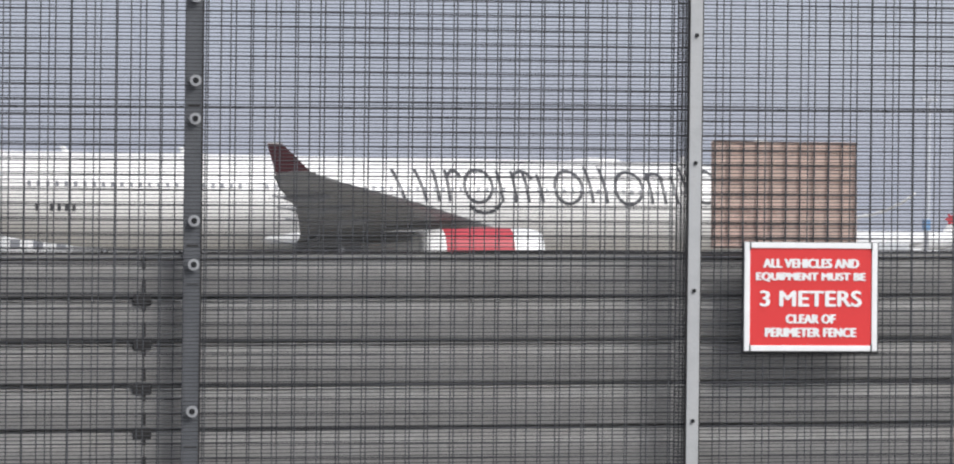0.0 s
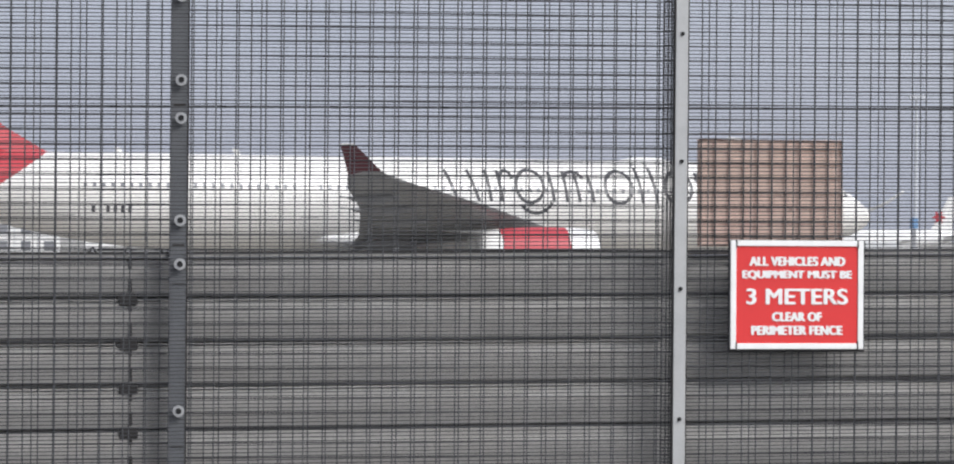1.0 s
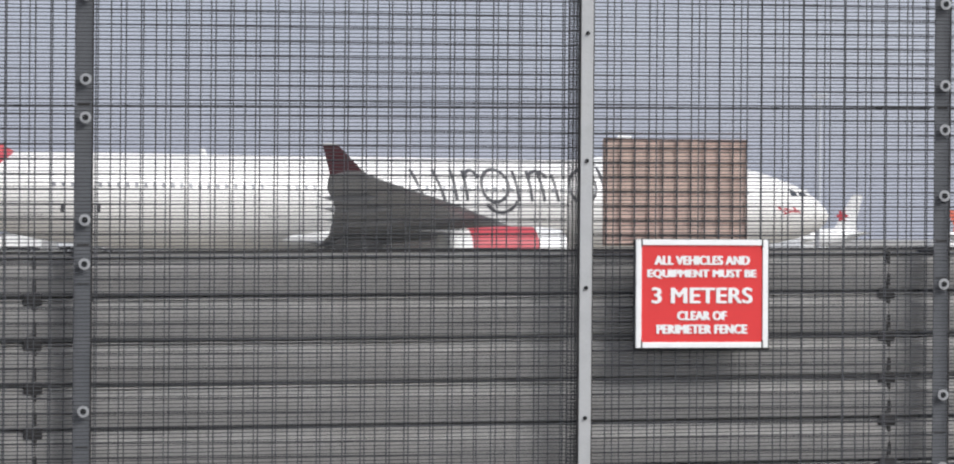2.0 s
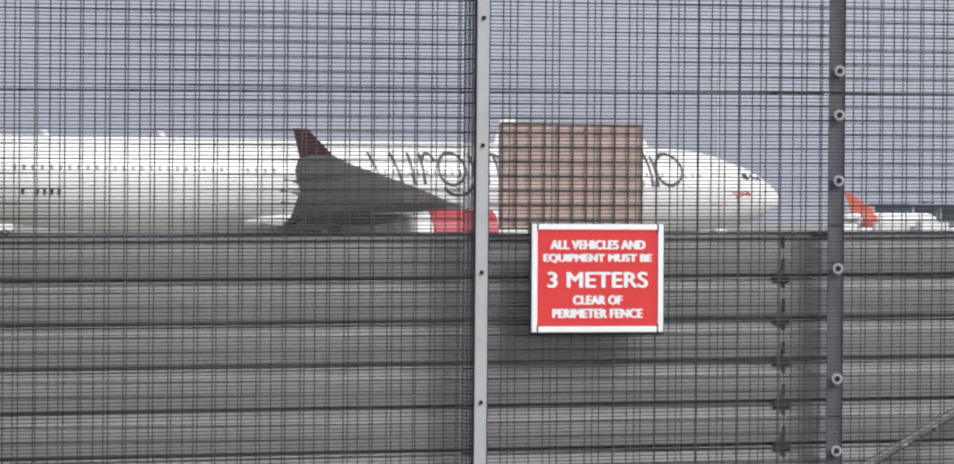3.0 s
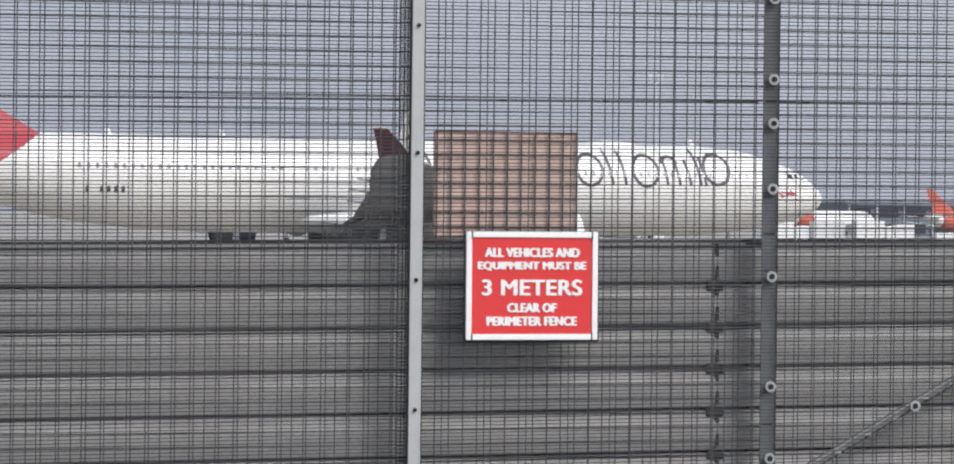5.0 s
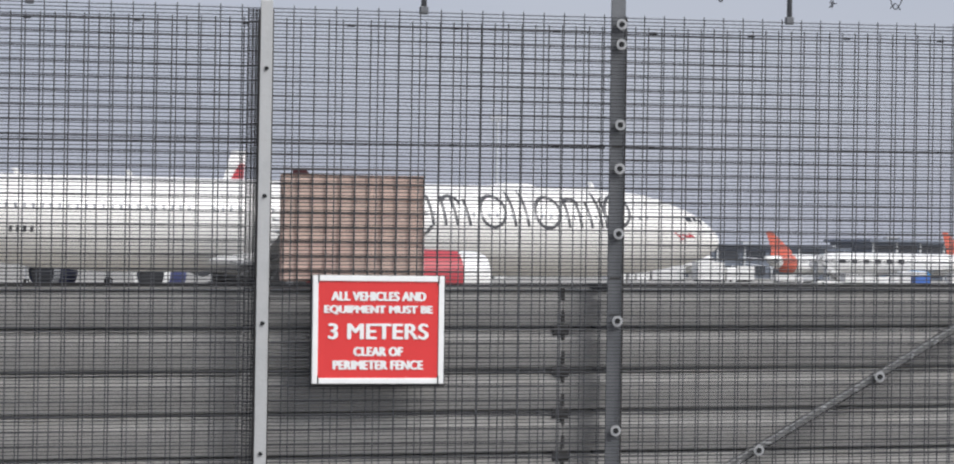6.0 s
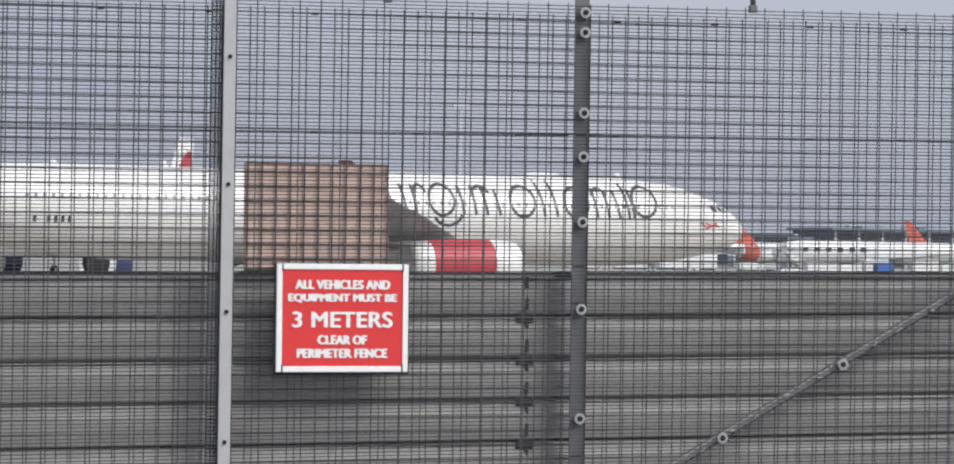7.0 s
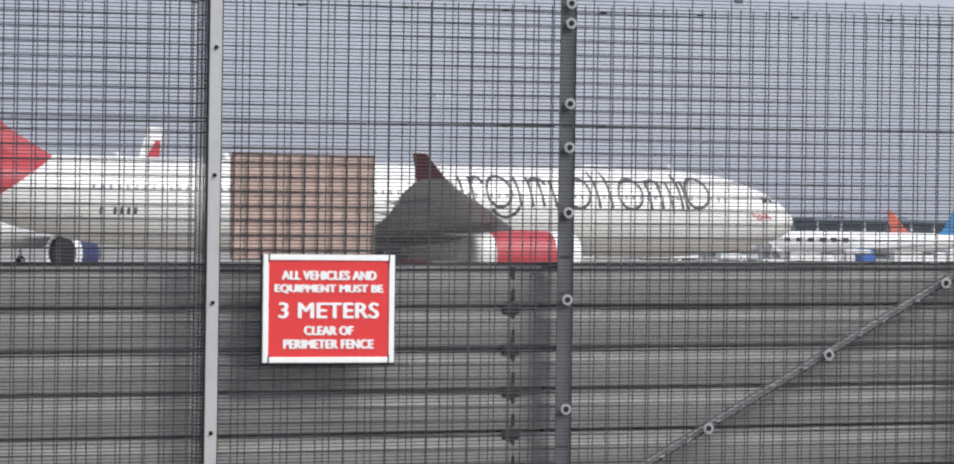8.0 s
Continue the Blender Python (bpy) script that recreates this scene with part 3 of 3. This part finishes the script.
def widebody():
    p = holder("airliner", pose(0, 0, FIELD), "white twin-engine airliner with red tail and engines, taxiing", "airplane")
    part("fuselage", loft([ring(-s, zc, r, r) for s, zc, r in HULL]), M["fuselage"], p, smooth=True)
    bm = loft([ring(-s, 2.8, rz, ry, 24) for s, rz, ry in ((18.5, 0.2, 0.6), (20.5, 0.85, 2.2), (24, 1.22, 2.75), (32, 1.22, 2.8), (35.5, 0.7, 2.3), (38, 0.2, 0.7))])
    part("belly_fairing", bm, M["white"], p, smooth=True)
    for side in (-1, 1):
        sec = [(1.5, 21.2, 12.8, 3.35, 0.75, 1.1), (2.9, 22.0, 12.2, 3.55, 0.7, 1.2), (6.2, 24.1, 10.7, 3.95, 0.55, 1.4), (9.4, 26.2, 9.0, 4.30, 0.42, 1.3), (14.0, 29.1, 7.1, 4.80, 0.33, 1.0), (18.0, 31.7, 5.4, 5.18, 0.26, 0.73), (25.0, 36.1, 3.3, 5.78, 0.16, 0.33), (28.3, 37.95, 2.25, 6.08, 0.10, 0.16)]
        bm = loft([foil(-a, side * l, z, c, t, 10, d) for l, a, c, z, t, d in sec])
        wing = part("wing", bm, M["wing"], p, "grey wing underside", smooth=True)
        low = [(-38.0, 28.25, 6.08), (-39.2, 28.32, 6.10), (-40.2, 28.30, 5.90), (-39.2, 28.28, 5.92)]
        mid = [(-38.55, 28.95, 6.24), (-39.5, 29.05, 6.22), (-40.3, 29.02, 6.05), (-39.5, 28.93, 6.12)]
        top = [(-40.12, 29.8, 7.54), (-40.5, 29.84, 7.55), (-40.90, 29.83, 7.54), (-40.5, 29.79, 7.53)]
        cap = [(-40.18, 29.83, 7.60), (-40.5, 29.86, 7.61), (-40.88, 29.85, 7.60), (-40.5, 29.82, 7.59)]
        for name, pair_, m_ in (("wingtip", (low, mid), M["wing"]), ("winglet", (mid, top), M["maroon"]), ("winglet_cap", (top, cap), M["white"])):
            part(name, loft([[(x, side * l, z) for x, l, z in pts] for pts in pair_]), m_, p, "dark maroon winglet" if name == "winglet" else "")
        for l, s, zz, n in ((6.2, 31.2, 2.75, 4.9), (12.8, 31.8, 4.0, 4.9), (17.6, 34.0, 4.6, 4.1), (22.2, 36.0, 5.15, 3.2)):
            bm = loft([ring(-(s + n * u), zz - 0.10 - 0.14 * math.sin(math.pi * u), 0.02 + 0.30 * math.sin(math.pi * min(1, u * 1.1) ** 0.8) if u < 0.9 else 0.05, 0.02 + 0.18 * math.sin(math.pi * u), 12) for u in (0.0, 0.15, 0.35, 0.55, 0.75, 0.88, 1.0)])
            f = part("flap_fairing", bm, M["wing"], p, smooth=True)
            f.matrix_basis = pose(0, side * l, 0)
        # lowered flap and the open doors of the main gear
        part("inner_flap", loft([foil(-33.0, side * 3.0, 2.55, 1.7, 0.16, 6, 0.9), foil(-33.9, side * 8.6, 2.95, 1.3, 0.12, 6, 0.6)]), M["wing"], p, smooth=True)
        part("gear_door", box(2.9, 0.08, 1.7, (-32.1, side * 4.55, 1.95), 0.03), M["wing"], p)
        part("gear_strut", tube(0.09, 0.09, 2.4, pose(-32.9, side * 4.9, 1.9, 0, 35, 0), 8), M["metal"], p)
        nacelle("engine", -21.15, side * 9.37, 2.02, 7.4, 1.55, p, M["white"], M["red"], M["white"], "white engine nacelle with a red band")
        part("pylon", loft([foil(-23.5, side * 9.37 - 0.22, 3.3, 7.0, 0.25, 6), foil(-23.5, side * 9.37 + 0.22, 3.3, 7.0, 0.25, 6)]), M["white"], p)
        sec = [(0.6, 56.0, 5.2, 6.4, 0.3), (9.7, 62.2, 2.0, 7.3, 0.12)]
        part("tailplane", loft([foil(-a, side * l, z, c, t) for l, a, c, z, t in sec]), M["white"], p, smooth=True)
    bm = loft([[(-s - c * u, (0.28 * (1 - k) + 0.1 * k) * v, z) for u, v in ((0, 0), (0.25, 1), (0.6, 0.8), (1, 0), (0.6, -0.8), (0.25, -1))]
               for s, c, z, k in ((50.6, 11.0, 7.2, 0), (51.9, 9.7, 7.85, 0.0), (54.2, 8.0, 9.2, 0.2), (56.4, 6.9, 11.0, 0.4), (61.2, 3.9, 16.8, 1.0))])
    part("fin", bm, M["red"], p, "red tail fin", smooth=False)
    # cockpit windows
    for s0, s1, z0, z1 in ((1.85, 2.25, 5.62, 5.86), (2.32, 2.72, 5.66, 6.0), (2.82, 3.35, 5.64, 6.08)):
        bm = bmesh.new()
        bm.faces.new([bm.verts.new(skin(s, z, 0.02)) for s, z in ((s0, z0), (s1, z0 + 0.05), (s1, z1), (s0 + 0.1, z1 - 0.12))])
        part("cockpit_window", bm, M["glass"], p)
    # cabin windows
    me = bpy.data.meshes.new("cabin_window")
    bm = box(0.20, 0.02, 0.29, (0, 0, 0))
    bm.to_mesh(me)
    bm.free()
    me.materials.append(M["cabin_glass"])
    s = 6.6
    while s < 49.9:
        if not any(a < s < b for a, b in ((8.0, 9.2), (19.8, 21.0), (33.0, 34.0), (36.0, 37.2))):
            x, y, z = skin(s, 5.83, 0.0)
            zc, r = hull_at(s)
            piece("cabin_window", me, pose(x, y, z, -math.degrees(math.asin((5.83 - zc) / r)), 0, 0), p)
        s += 0.533
    for s in (5.2, 20.4, 36.6, 50.9):
        part("door_seam", stroke([(s - 0.52, 4.05), (s - 0.52, 5.95), (s + 0.52, 5.95), (s + 0.52, 4.05), (s - 0.52, 4.05)], 0.045), M["wing"], p)
    # plain bars and ovals of the livery along the side
    marks, w = [], 0.20
    for top_s, low_s, top_z in ((28.3, 27.6, 7.0), (26.9, 26.3, 7.0), (25.78, 25.55, 7.0), (25.05, 24.88, 7.0), (21.85, 21.62, 7.0), (20.95, 20.80, 7.0), (19.40, 19.12, 6.8),
                                (16.30, 16.0, 7.45), (15.40, 15.1, 7.45), (12.45, 12.25, 7.0), (10.95, 10.65, 6.8), (10.25, 9.95, 7.4), (9.85, 9.6, 7.0)):
        marks.append([(top_s, top_z), (low_s, 5.12)])
    for s in (23.1, 17.5, 13.7):
        marks.append(oval(s, 6.05, 0.86, 0.98))
    marks.append(oval(8.75, 6.2, 0.90, 0.98))
    marks.append(oval(22.75, 5.45, 1.05, 1.0, 200, 330, 12))
    for s, r in ((20.35, 0.62), (12.0, 0.55), (24.55, 0.4)):
        marks.append(oval(s, 6.35, r, 0.62, 15, 165, 10))
    for s0 in (20.25, 11.65):
        marks.append([(s0, 6.9), (s0 - 0.25, 5.12)])
    for m in marks:
        if len(m) == 2:
            (a, b), (c, d) = m
            m = [(a + (c - a) * i / 6, b + (d - b) * i / 6) for i in range(7)]
        part("livery_mark", stroke(m, w), M["lettering"], p, "dark grey livery mark")
    for i in range(6):
        if i != 1:
            part("registration_bar", stroke([(49.3 - i * 0.42, 4.24), (49.3 - i * 0.42, 4.62)], 0.20), M["lettering"], p)
    for a, b in (((4.45, 4.95), (3.85, 4.60)), ((4.0, 4.86), (3.0, 4.66)), ((4.0, 4.50), (3.1, 4.80)), ((3.3, 4.95), (2.75, 4.62))):
        part("nose_emblem", stroke([a, ((a[0] + b[0]) / 2, (a[1] + b[1]) / 2), b], 0.10), M["red"], p)
    for s, h in ((47.2, 0.36), (40.2, 0.42), (9.15, 0.42)):
        bm = loft([[(-s - 0.35 * u - 0.22 * z, 0.04 * v, 7.70 + h * z) for u, v in ((0, 0), (0.5, 1), (1, 0), (0.5, -1))] for z in (0, 1)])
        part("blade_aerial", bm, M["white"], p)
    part("radome", loft([ring(-s, 7.66, rz, ry, 16) for s, rz, ry in ((13.2, 0.05, 0.2), (14.0, 0.28, 0.7), (15.5, 0.32, 0.75), (17.2, 0.05, 0.2))]), M["white"], p, smooth=True)
    part("nose_gear_leg", tube(0.14, 0.12, 2.3, pose(-6.7, 0, 1.6), 12), M["metal"], p)
    for dy in (-0.35, 0.35):
        wheel(-6.7, dy, 0.53, 0.53, 0.35, p)
    for side in (-1, 1):
        part("main_gear_leg", tube(0.25, 0.2, 2.6, pose(-32.0, side * 5.3, 1.9), 14), M["metal"], p)
        for dx in (-1.0, 1.0):
            for dy in (-0.7, 0.7):
                wheel(-32.0 + dx, side * 5.3 + dy, 0.7, 0.7, 0.5, p)
    return p


airliner = widebody()


def small_jet(m, label, length, r, body, tail, engine, tail_low=False, band=(), group="parked jets", fin_h=None, fin_c=1.0, eng=0.55, eng_drop=1.05, lip=None):
    """A parked airliner seen from afar, nose at its origin, pointing along +x."""
    p = holder("parked_airliner", m, label, "airplane", group)
    axis = r + 1.6 * r / 1.9
    st = [(0.0, -0.15, 0.03), (0.012, -0.12, 0.35), (0.04, -0.05, 0.68), (0.08, 0.0, 0.92), (0.12, 0, 1), (0.66, 0, 1), (0.8, 0.12, 0.86), (0.92, 0.35, 0.5), (1.0, 0.6, 0.12)]
    part("fuselage", loft([ring(-a * length, axis + b * r, c * r, c * r, 24) for a, b, c in st]), body, p, smooth=True)
    h = fin_h or 3.1 * r
    a0 = 0.80 * length
    bm = loft([[(-(a0 + s) - c * u, 0.16 * v, z) for u, v in ((0, 0), (0.3, 1), (1, 0), (0.3, -1))]
               for s, c, z in ((0 if not tail_low else -0.10 * length, (0.17 if not tail_low else 0.26) * length, axis + r * (0.55 if not tail_low else 0.1)), ((0.035 if not tail_low else -0.11) * length, (0.135 if not tail_low else 0.31) * fin_c * length, axis + r * 1.25), (0.13 * length, (0.07 if not tail_low else 0.085) * fin_c * length, axis + r + h))])
    part("fin", bm, tail, p)
    for side in (-1, 1):
        half = 0.46 * length
        part("wing", loft([foil(-a, side * l, z, c, t, 6) for l, a, c, z, t in ((0.5 * r, 0.36 * length, 0.2 * length, axis - 0.6 * r, 0.5), (half * 0.35, 0.46 * length, 0.11 * length, axis - 0.45 * r, 0.3), (half, 0.60 * length, 0.04 * length, axis + 0.1 * r, 0.12))]), body, p, smooth=True)
        part("tailplane", loft([foil(-a, side * l, z, c, t, 6) for l, a, c, z, t in ((0.2, 0.88 * length, 0.10 * length, axis + 0.4 * r, 0.25), (0.17 * length, 0.955 * length, 0.04 * length, axis + 0.6 * r, 0.1))]), body, p)
        nacelle("engine", -0.355 * length, side * half * 0.33, axis - eng_drop * r, 0.1 * length, eng * r, p, lip or M["metal"], engine, engine, lip=0.14)
        part("main_gear_leg", tube(0.15, 0.15, axis - 0.8 * r, pose(-0.5 * length, side * 1.2 * r, (axis - 0.8 * r) / 2 + 0.3), 8), M["metal"], p)
        wheel(-0.5 * length, side * 1.2 * r, 0.5, 0.5, 0.5, p)
    wheel(-0.1 * length, 0, 0.4, 0.4, 0.3, p)
    part("nose_gear_leg", tube(0.1, 0.1, axis - 0.6 * r, pose(-0.1 * length, 0, (axis - 0.6 * r) / 2 + 0.2), 8), M["metal"], p)
    part("cockpit_window", box(0.02 * length, r * 1.1, 0.32 * r, (-0.05 * length, 0, axis + 0.42 * r), 0.05), M["glass"], p)
    for s, w, hh in band:
        for side in (-1, 1):
            part("livery_bar", box(w, 0.05, hh, (-s, side * (r * 0.985), axis + 0.25 * r), 0.0), M["lettering"], p)
    return p


def far_scene():
    w, bl, orange, pale = M["white"], M["blue"], M["orange"], M["pale"]
    # long white jet with dark titles, nose towards -x
    bars = [(6.9 + i * 2.75, 1.35, 1.0) for i in range(6)]
    small_jet(pose(256.8, 600, FAR, 0, 0, 180), "long white airliner with dark titles and blue engines, parked", 54, 2.45, w, bl, bl, band=bars, fin_h=9.0)
    for x, y, fh in ((284.1, 640, 5.0), (336.5, 660, 5.8), (250.3, 640, 4.1)):
        oj = small_jet(pose(x, y, FAR, 0, 0, 35), "white airliner with a bright orange tail, parked", 36, 2.3, w, orange, w, True, fin_h=fh, fin_c=0.76)
        axis = 2.3 + 1.6 * 2.3 / 1.9
        part("painted_tail", loft([ring(-a * 36, axis + b * 2.3, c * 2.34, c * 2.34, 24) for a, b, c in ((0.72, 0.05, 0.945), (0.76, 0.086, 0.905), (0.8, 0.12, 0.865), (0.86, 0.235, 0.69))]), orange, oj, "bright orange rear fuselage", smooth=True)
    ac = small_jet(pose(158.5, 600, FAR, 0, 0, 178), "pale airliner with a red emblem on its white tail, parked", 37, 2.3, w, w, M["navy"], fin_h=6.95, fin_c=0.85)
    bm = bmesh.new()
    pts = [((1.5 if i % 2 else 0.75) * math.sin(math.pi * i / 6), (1.5 if i % 2 else 0.75) * math.cos(math.pi * i / 6)) for i in range(12)]
    bm.faces.new([bm.verts.new((x, 0, z)) for x, z in pts])
    e = part("tail_emblem", bm, M["red"], ac)
    e.matrix_basis = pose(-0.87 * 37, 0.22, 9.09)
    bm = loft([[(x + c * u, -6.0 - 0.5 * x, z + 1.69 + 0.33 * v) for u, v in ((0, 0), (0.4, 1), (1, 0), (0.4, -1))]
               for x, z, c in ((-8.0, 6.9, 1.8), (-12.0, 7.4, 1.6), (-15.5, 8.1, 1.4), (-18.5, 9.2, 1.2), (-21.0, 10.6, 1.0), (-23.3, 12.5, 0.5))])
    part("raised_wing", bm, M["white"], ac, "white wing curving up to its tip", smooth=True)


far_scene()


def rolling_jet():
    """A second airliner that rolls behind, most of it hidden."""
    p = small_jet(pose(0, 350, DIP, 0, 0, 225), "white twin-engine airliner with blue engines and red on its tail, rolling", 48.5, 2.45, M["white"], M["white"], M["navy"], group="", fin_h=9.25, fin_c=0.95, eng=0.98, eng_drop=1.24, lip=M["white"])
    for side in (-1, 1):
        bm = bmesh.new()
        bm.faces.new([bm.verts.new((x, side * 0.215, z)) for x, z in ((-43.2, 11.2), (-46.4, 14.6), (-47.5, 14.6), (-47.2, 11.2))])
        part("tail_band", bm, M["red"], p)
    return p


jet = rolling_jet()


def light_mast(x, y, h):
    p = holder("light_mast", pose(x, y, FAR), "tall pale steel apron light mast", "mast")
    part("pole", tube(0.55, 0.28, h, pose(0, 0, h / 2), 12), M["mast"], p)
    part("head_frame", box(3.4, 1.2, 0.5, (0, 0, h), 0.05), M["mast"], p)
    for dx in (-1.3, -0.45, 0.45, 1.3):
        part("floodlight", box(0.6, 0.5, 0.8, (dx, -0.4, h - 0.5), 0.05), M["mast"], p)


light_mast(186.1, 600, 34.1)


def terminal(x, y, w, d, h, storeys):
    p = holder("terminal_building", pose(x, y, FAR), "long low dark glazed terminal building with a flat roof", "building")
    part("wall", box(w, d, h, (0, 0, h / 2)), M["building"], p)
    part("roof", box(w + 3, d + 3, 0.9, (0, 0, h + 0.45), 0.1), M["building"], p)
    n = int(w / 7)
    gl = bpy.data.meshes.new("window")
    bm = box(5.8, 0.2, h / storeys * 0.55)
    bm.to_mesh(gl)
    bm.free()
    gl.materials.append(M["glass"])
    for k in range(storeys):
        for i in range(n):
            piece("window", gl, pose(-w / 2 + 3.5 + i * w / n, -d / 2 - 0.12, (k + 0.5) * h / storeys), p)
    q = random.Random(int(x))
    for i in range(max(1, n // 2)):
        part("roof_plant", box(q.uniform(1.5, 4.0), 3.0, q.uniform(0.6, 1.3), (q.uniform(-w / 2 + 3, w / 2 - 3), -d / 2 + 4, h + 1.2), 0.05), M["pale_wall"] if i % 3 == 0 else M["building"], p)
    for i in range(n + 1):
        part("pillar", box(0.5, 0.5, h, (-w / 2 + i * w / n, -d / 2 - 0.35, h / 2)), M["pale_wall"], p)


terminal(320.5, 800, 41, 30, 8.7, 2)
terminal(346, 803, 7, 24, 8.0, 2)
terminal(388.5, 800, 66, 30, 10.6, 3)


def service_truck(x, y, a, body, length=8.0, h=3.0):
    p = holder("service_truck", pose(x, y, FAR if y > 480 else FIELD, 0, 0, a), "white airport service truck parked on the apron", "truck", "service trucks")
    part("box_body", box(length * 0.68, 2.4, h - 0.9, (-length * 0.16, 0, 0.9 + (h - 0.9) / 2), 0.08), body, p)
    part("cab", box(length * 0.26, 2.3, h * 0.62, (length * 0.36, 0, 0.6 + h * 0.31), 0.25), M["white"], p)
    part("windscreen", box(0.1, 1.9, h * 0.25, (length * 0.49, 0, 0.6 + h * 0.44), 0.03), M["glass"], p)
    part("chassis", box(length * 0.95, 1.2, 0.3, (0, 0, 0.7), 0.03), M["bolt"], p)
    for dx in (-0.32, 0.34):
        for dy in (-1.05, 1.05):
            wheel(length * dx, dy, 0.48, 0.48, 0.35, p)


for x, y, a, L, h in ((199, 556, 8, 9, 4.0), (209, 563, 172, 10, 4.4), (219.5, 560, 5, 9, 4.6), (227, 566, 184, 6, 3.9), (233.5, 556, 0, 6, 2.2), (240.5, 566, 190, 5, 2.3), (249, 553, 2, 10, 2.6), (262, 562, 180, 8, 3.2), (275, 560, 0, 9, 3.0),
                      (287, 565, 180, 10, 3.6), (168, 560, 0, 9, 4.0), (152, 564, 180, 8, 3.6), (14, 398, 180, 7, 2.6), (24, 405, 0, 8, 2.2)):
    service_truck(x, y, a, M["white"] if int(x) % 4 else M["pale_wall"], L, h)


def airstairs(x, y):
    """Mobile boarding stairs, seen from the side."""
    p = holder("airstairs", pose(x, y, FAR), "white mobile boarding stairs beside the parked airliner", "airstairs")
    run, top = 6.0, 4.6
    a = math.degrees(math.atan2(top, run))
    n = math.hypot(run, top)
    for dy in (-0.9, 0.9):
        part("stringer", box(n, 0.12, 0.5, (0, 0, 0), 0.03), M["white"], p).matrix_basis = pose(0, dy, 0.6 + top / 2, 0, a, 0)
        part("handrail", box(n, 0.08, 0.10, (0, 0, 0), 0.02), M["white"], p).matrix_basis = pose(0, dy, 1.7 + top / 2, 0, a, 0)
    for i in range(14):
        u = (i + 0.5) / 14
        part("step", box(0.42, 1.7, 0.06, (-run / 2 + run * u, 0, 0.7 + top * (1 - u)), 0.01), M["metal"], p)
    part("platform", box(2.0, 2.0, 0.2, (-run / 2 - 0.9, 0, 0.6 + top), 0.03), M["white"], p)
    for dx in (-3.8, -1.6):
        part("support", box(0.2, 1.6, top, (dx, 0, 0.6 + top / 2 - 0.1), 0.02), M["pale_wall"], p)
    part("chassis", box(7.5, 2.0, 0.5, (0, 0, 0.75), 0.05), M["white"], p)
    for dx in (-2.6, 2.6):
        for dy in (-0.9, 0.9):
            wheel(dx, dy, 0.42, 0.42, 0.3, p)


airstairs(245.0, 560)


def cargo_container(x, y):
    p = holder("cargo_container", pose(x, y, FAR), "blue cargo container on a low trolley", "container")
    part("body", box(3.2, 2.4, 1.6, (0, 0, 1.75), 0.08), M["container_blue"], p)
    part("trolley", box(3.6, 2.2, 0.3, (0, 0, 0.62), 0.04), M["bolt"], p)
    for dx in (-1.2, 1.2):
        for dy in (-0.9, 0.9):
            wheel(dx, dy, 0.32, 0.32, 0.25, p)


cargo_container(262.4, 556)


def site_cabins(x, y, n, storeys):
    p = holder("site_cabins", pose(x, y, FIELD), "stacked white modular site cabins with window rows", "cabins")
    for k in range(storeys):
        for i in range(n):
            c = part("cabin", box(2.9, 6.0, 2.0, (i * 3.0, 0, 1.02 + k * 2.06), 0.05), M["white"], p)
            part("window", box(1.3, 0.08, 1.2, (i * 3.0, -3.03, 1.12 + k * 2.06), 0.02), M["cabin_glass"], c)
            part("frame", box(0.14, 0.10, 2.0, (i * 3.0 - 1.45, -3.04, 1.02 + k * 2.06), 0.02), M["pale_wall"], c)


site_cabins(-9.0, 400, 6, 2)


def catering_truck(x, y):
    p = holder("catering_truck", pose(x, y, FAR), "catering truck with its blue box body raised", "truck")
    part("box_body", box(0.9, 2.6, 2.1, (0, 0, 7.7), 0.08), M["sky_blue"], p)
    part("lift", box(0.3, 2.4, 5.7, (0, 0, 3.8), 0.02), M["metal"], p)
    part("cab", box(2.3, 2.0, 2.2, (0, -3.6, 1.7), 0.2), M["white"], p)
    part("chassis", box(2.0, 8.0, 0.4, (0, -0.5, 0.8), 0.03), M["bolt"], p)
    for dx in (-1.0, 1.0):
        for dy in (-3.4, 2.4):
            e = new("wheel")
            e.parent = p
            e.matrix_basis = pose(dx, dy, 0.5, 0, 0, 90)
            part("tyre", tube(0.5, 0.5, 0.35, pose(0, 0, 0, 90, 0, 0), 16), M["tyre"], e)


catering_truck(174.0, 562)


def motions():
    rows = []
    for i in range(17):
        t = i * 0.5
        late = max(0.0, 1 - t / 1.5)             # the last of a turn onto the taxiway
        turn = 6.739 - 1.1 * late
        d = 49.896 + 4.393 * t - 0.228 * t * t + 0.025 * t ** 3 + 0.5 * late
        rows.append((t, pose(d * math.cos(radians(6.739)), 176.749 + d * math.sin(radians(6.739)), TAXI + 0.006, 0, 0, turn)))
    walk(airliner, rows)
    tail, a = 0.953 * 48.5, radians(225)
    to_go = ((0.0, 27.8), (2.0, 20.8), (4.0, 13.7), (6.0, 6.2), (8.0, 0.0))
    walk(jet, [(t, pose(72.5 + (tail - g) * math.cos(a), 348.2 + (tail - g) * math.sin(a), DIP, 0, 0, 225)) for t, g in to_go])


motions()
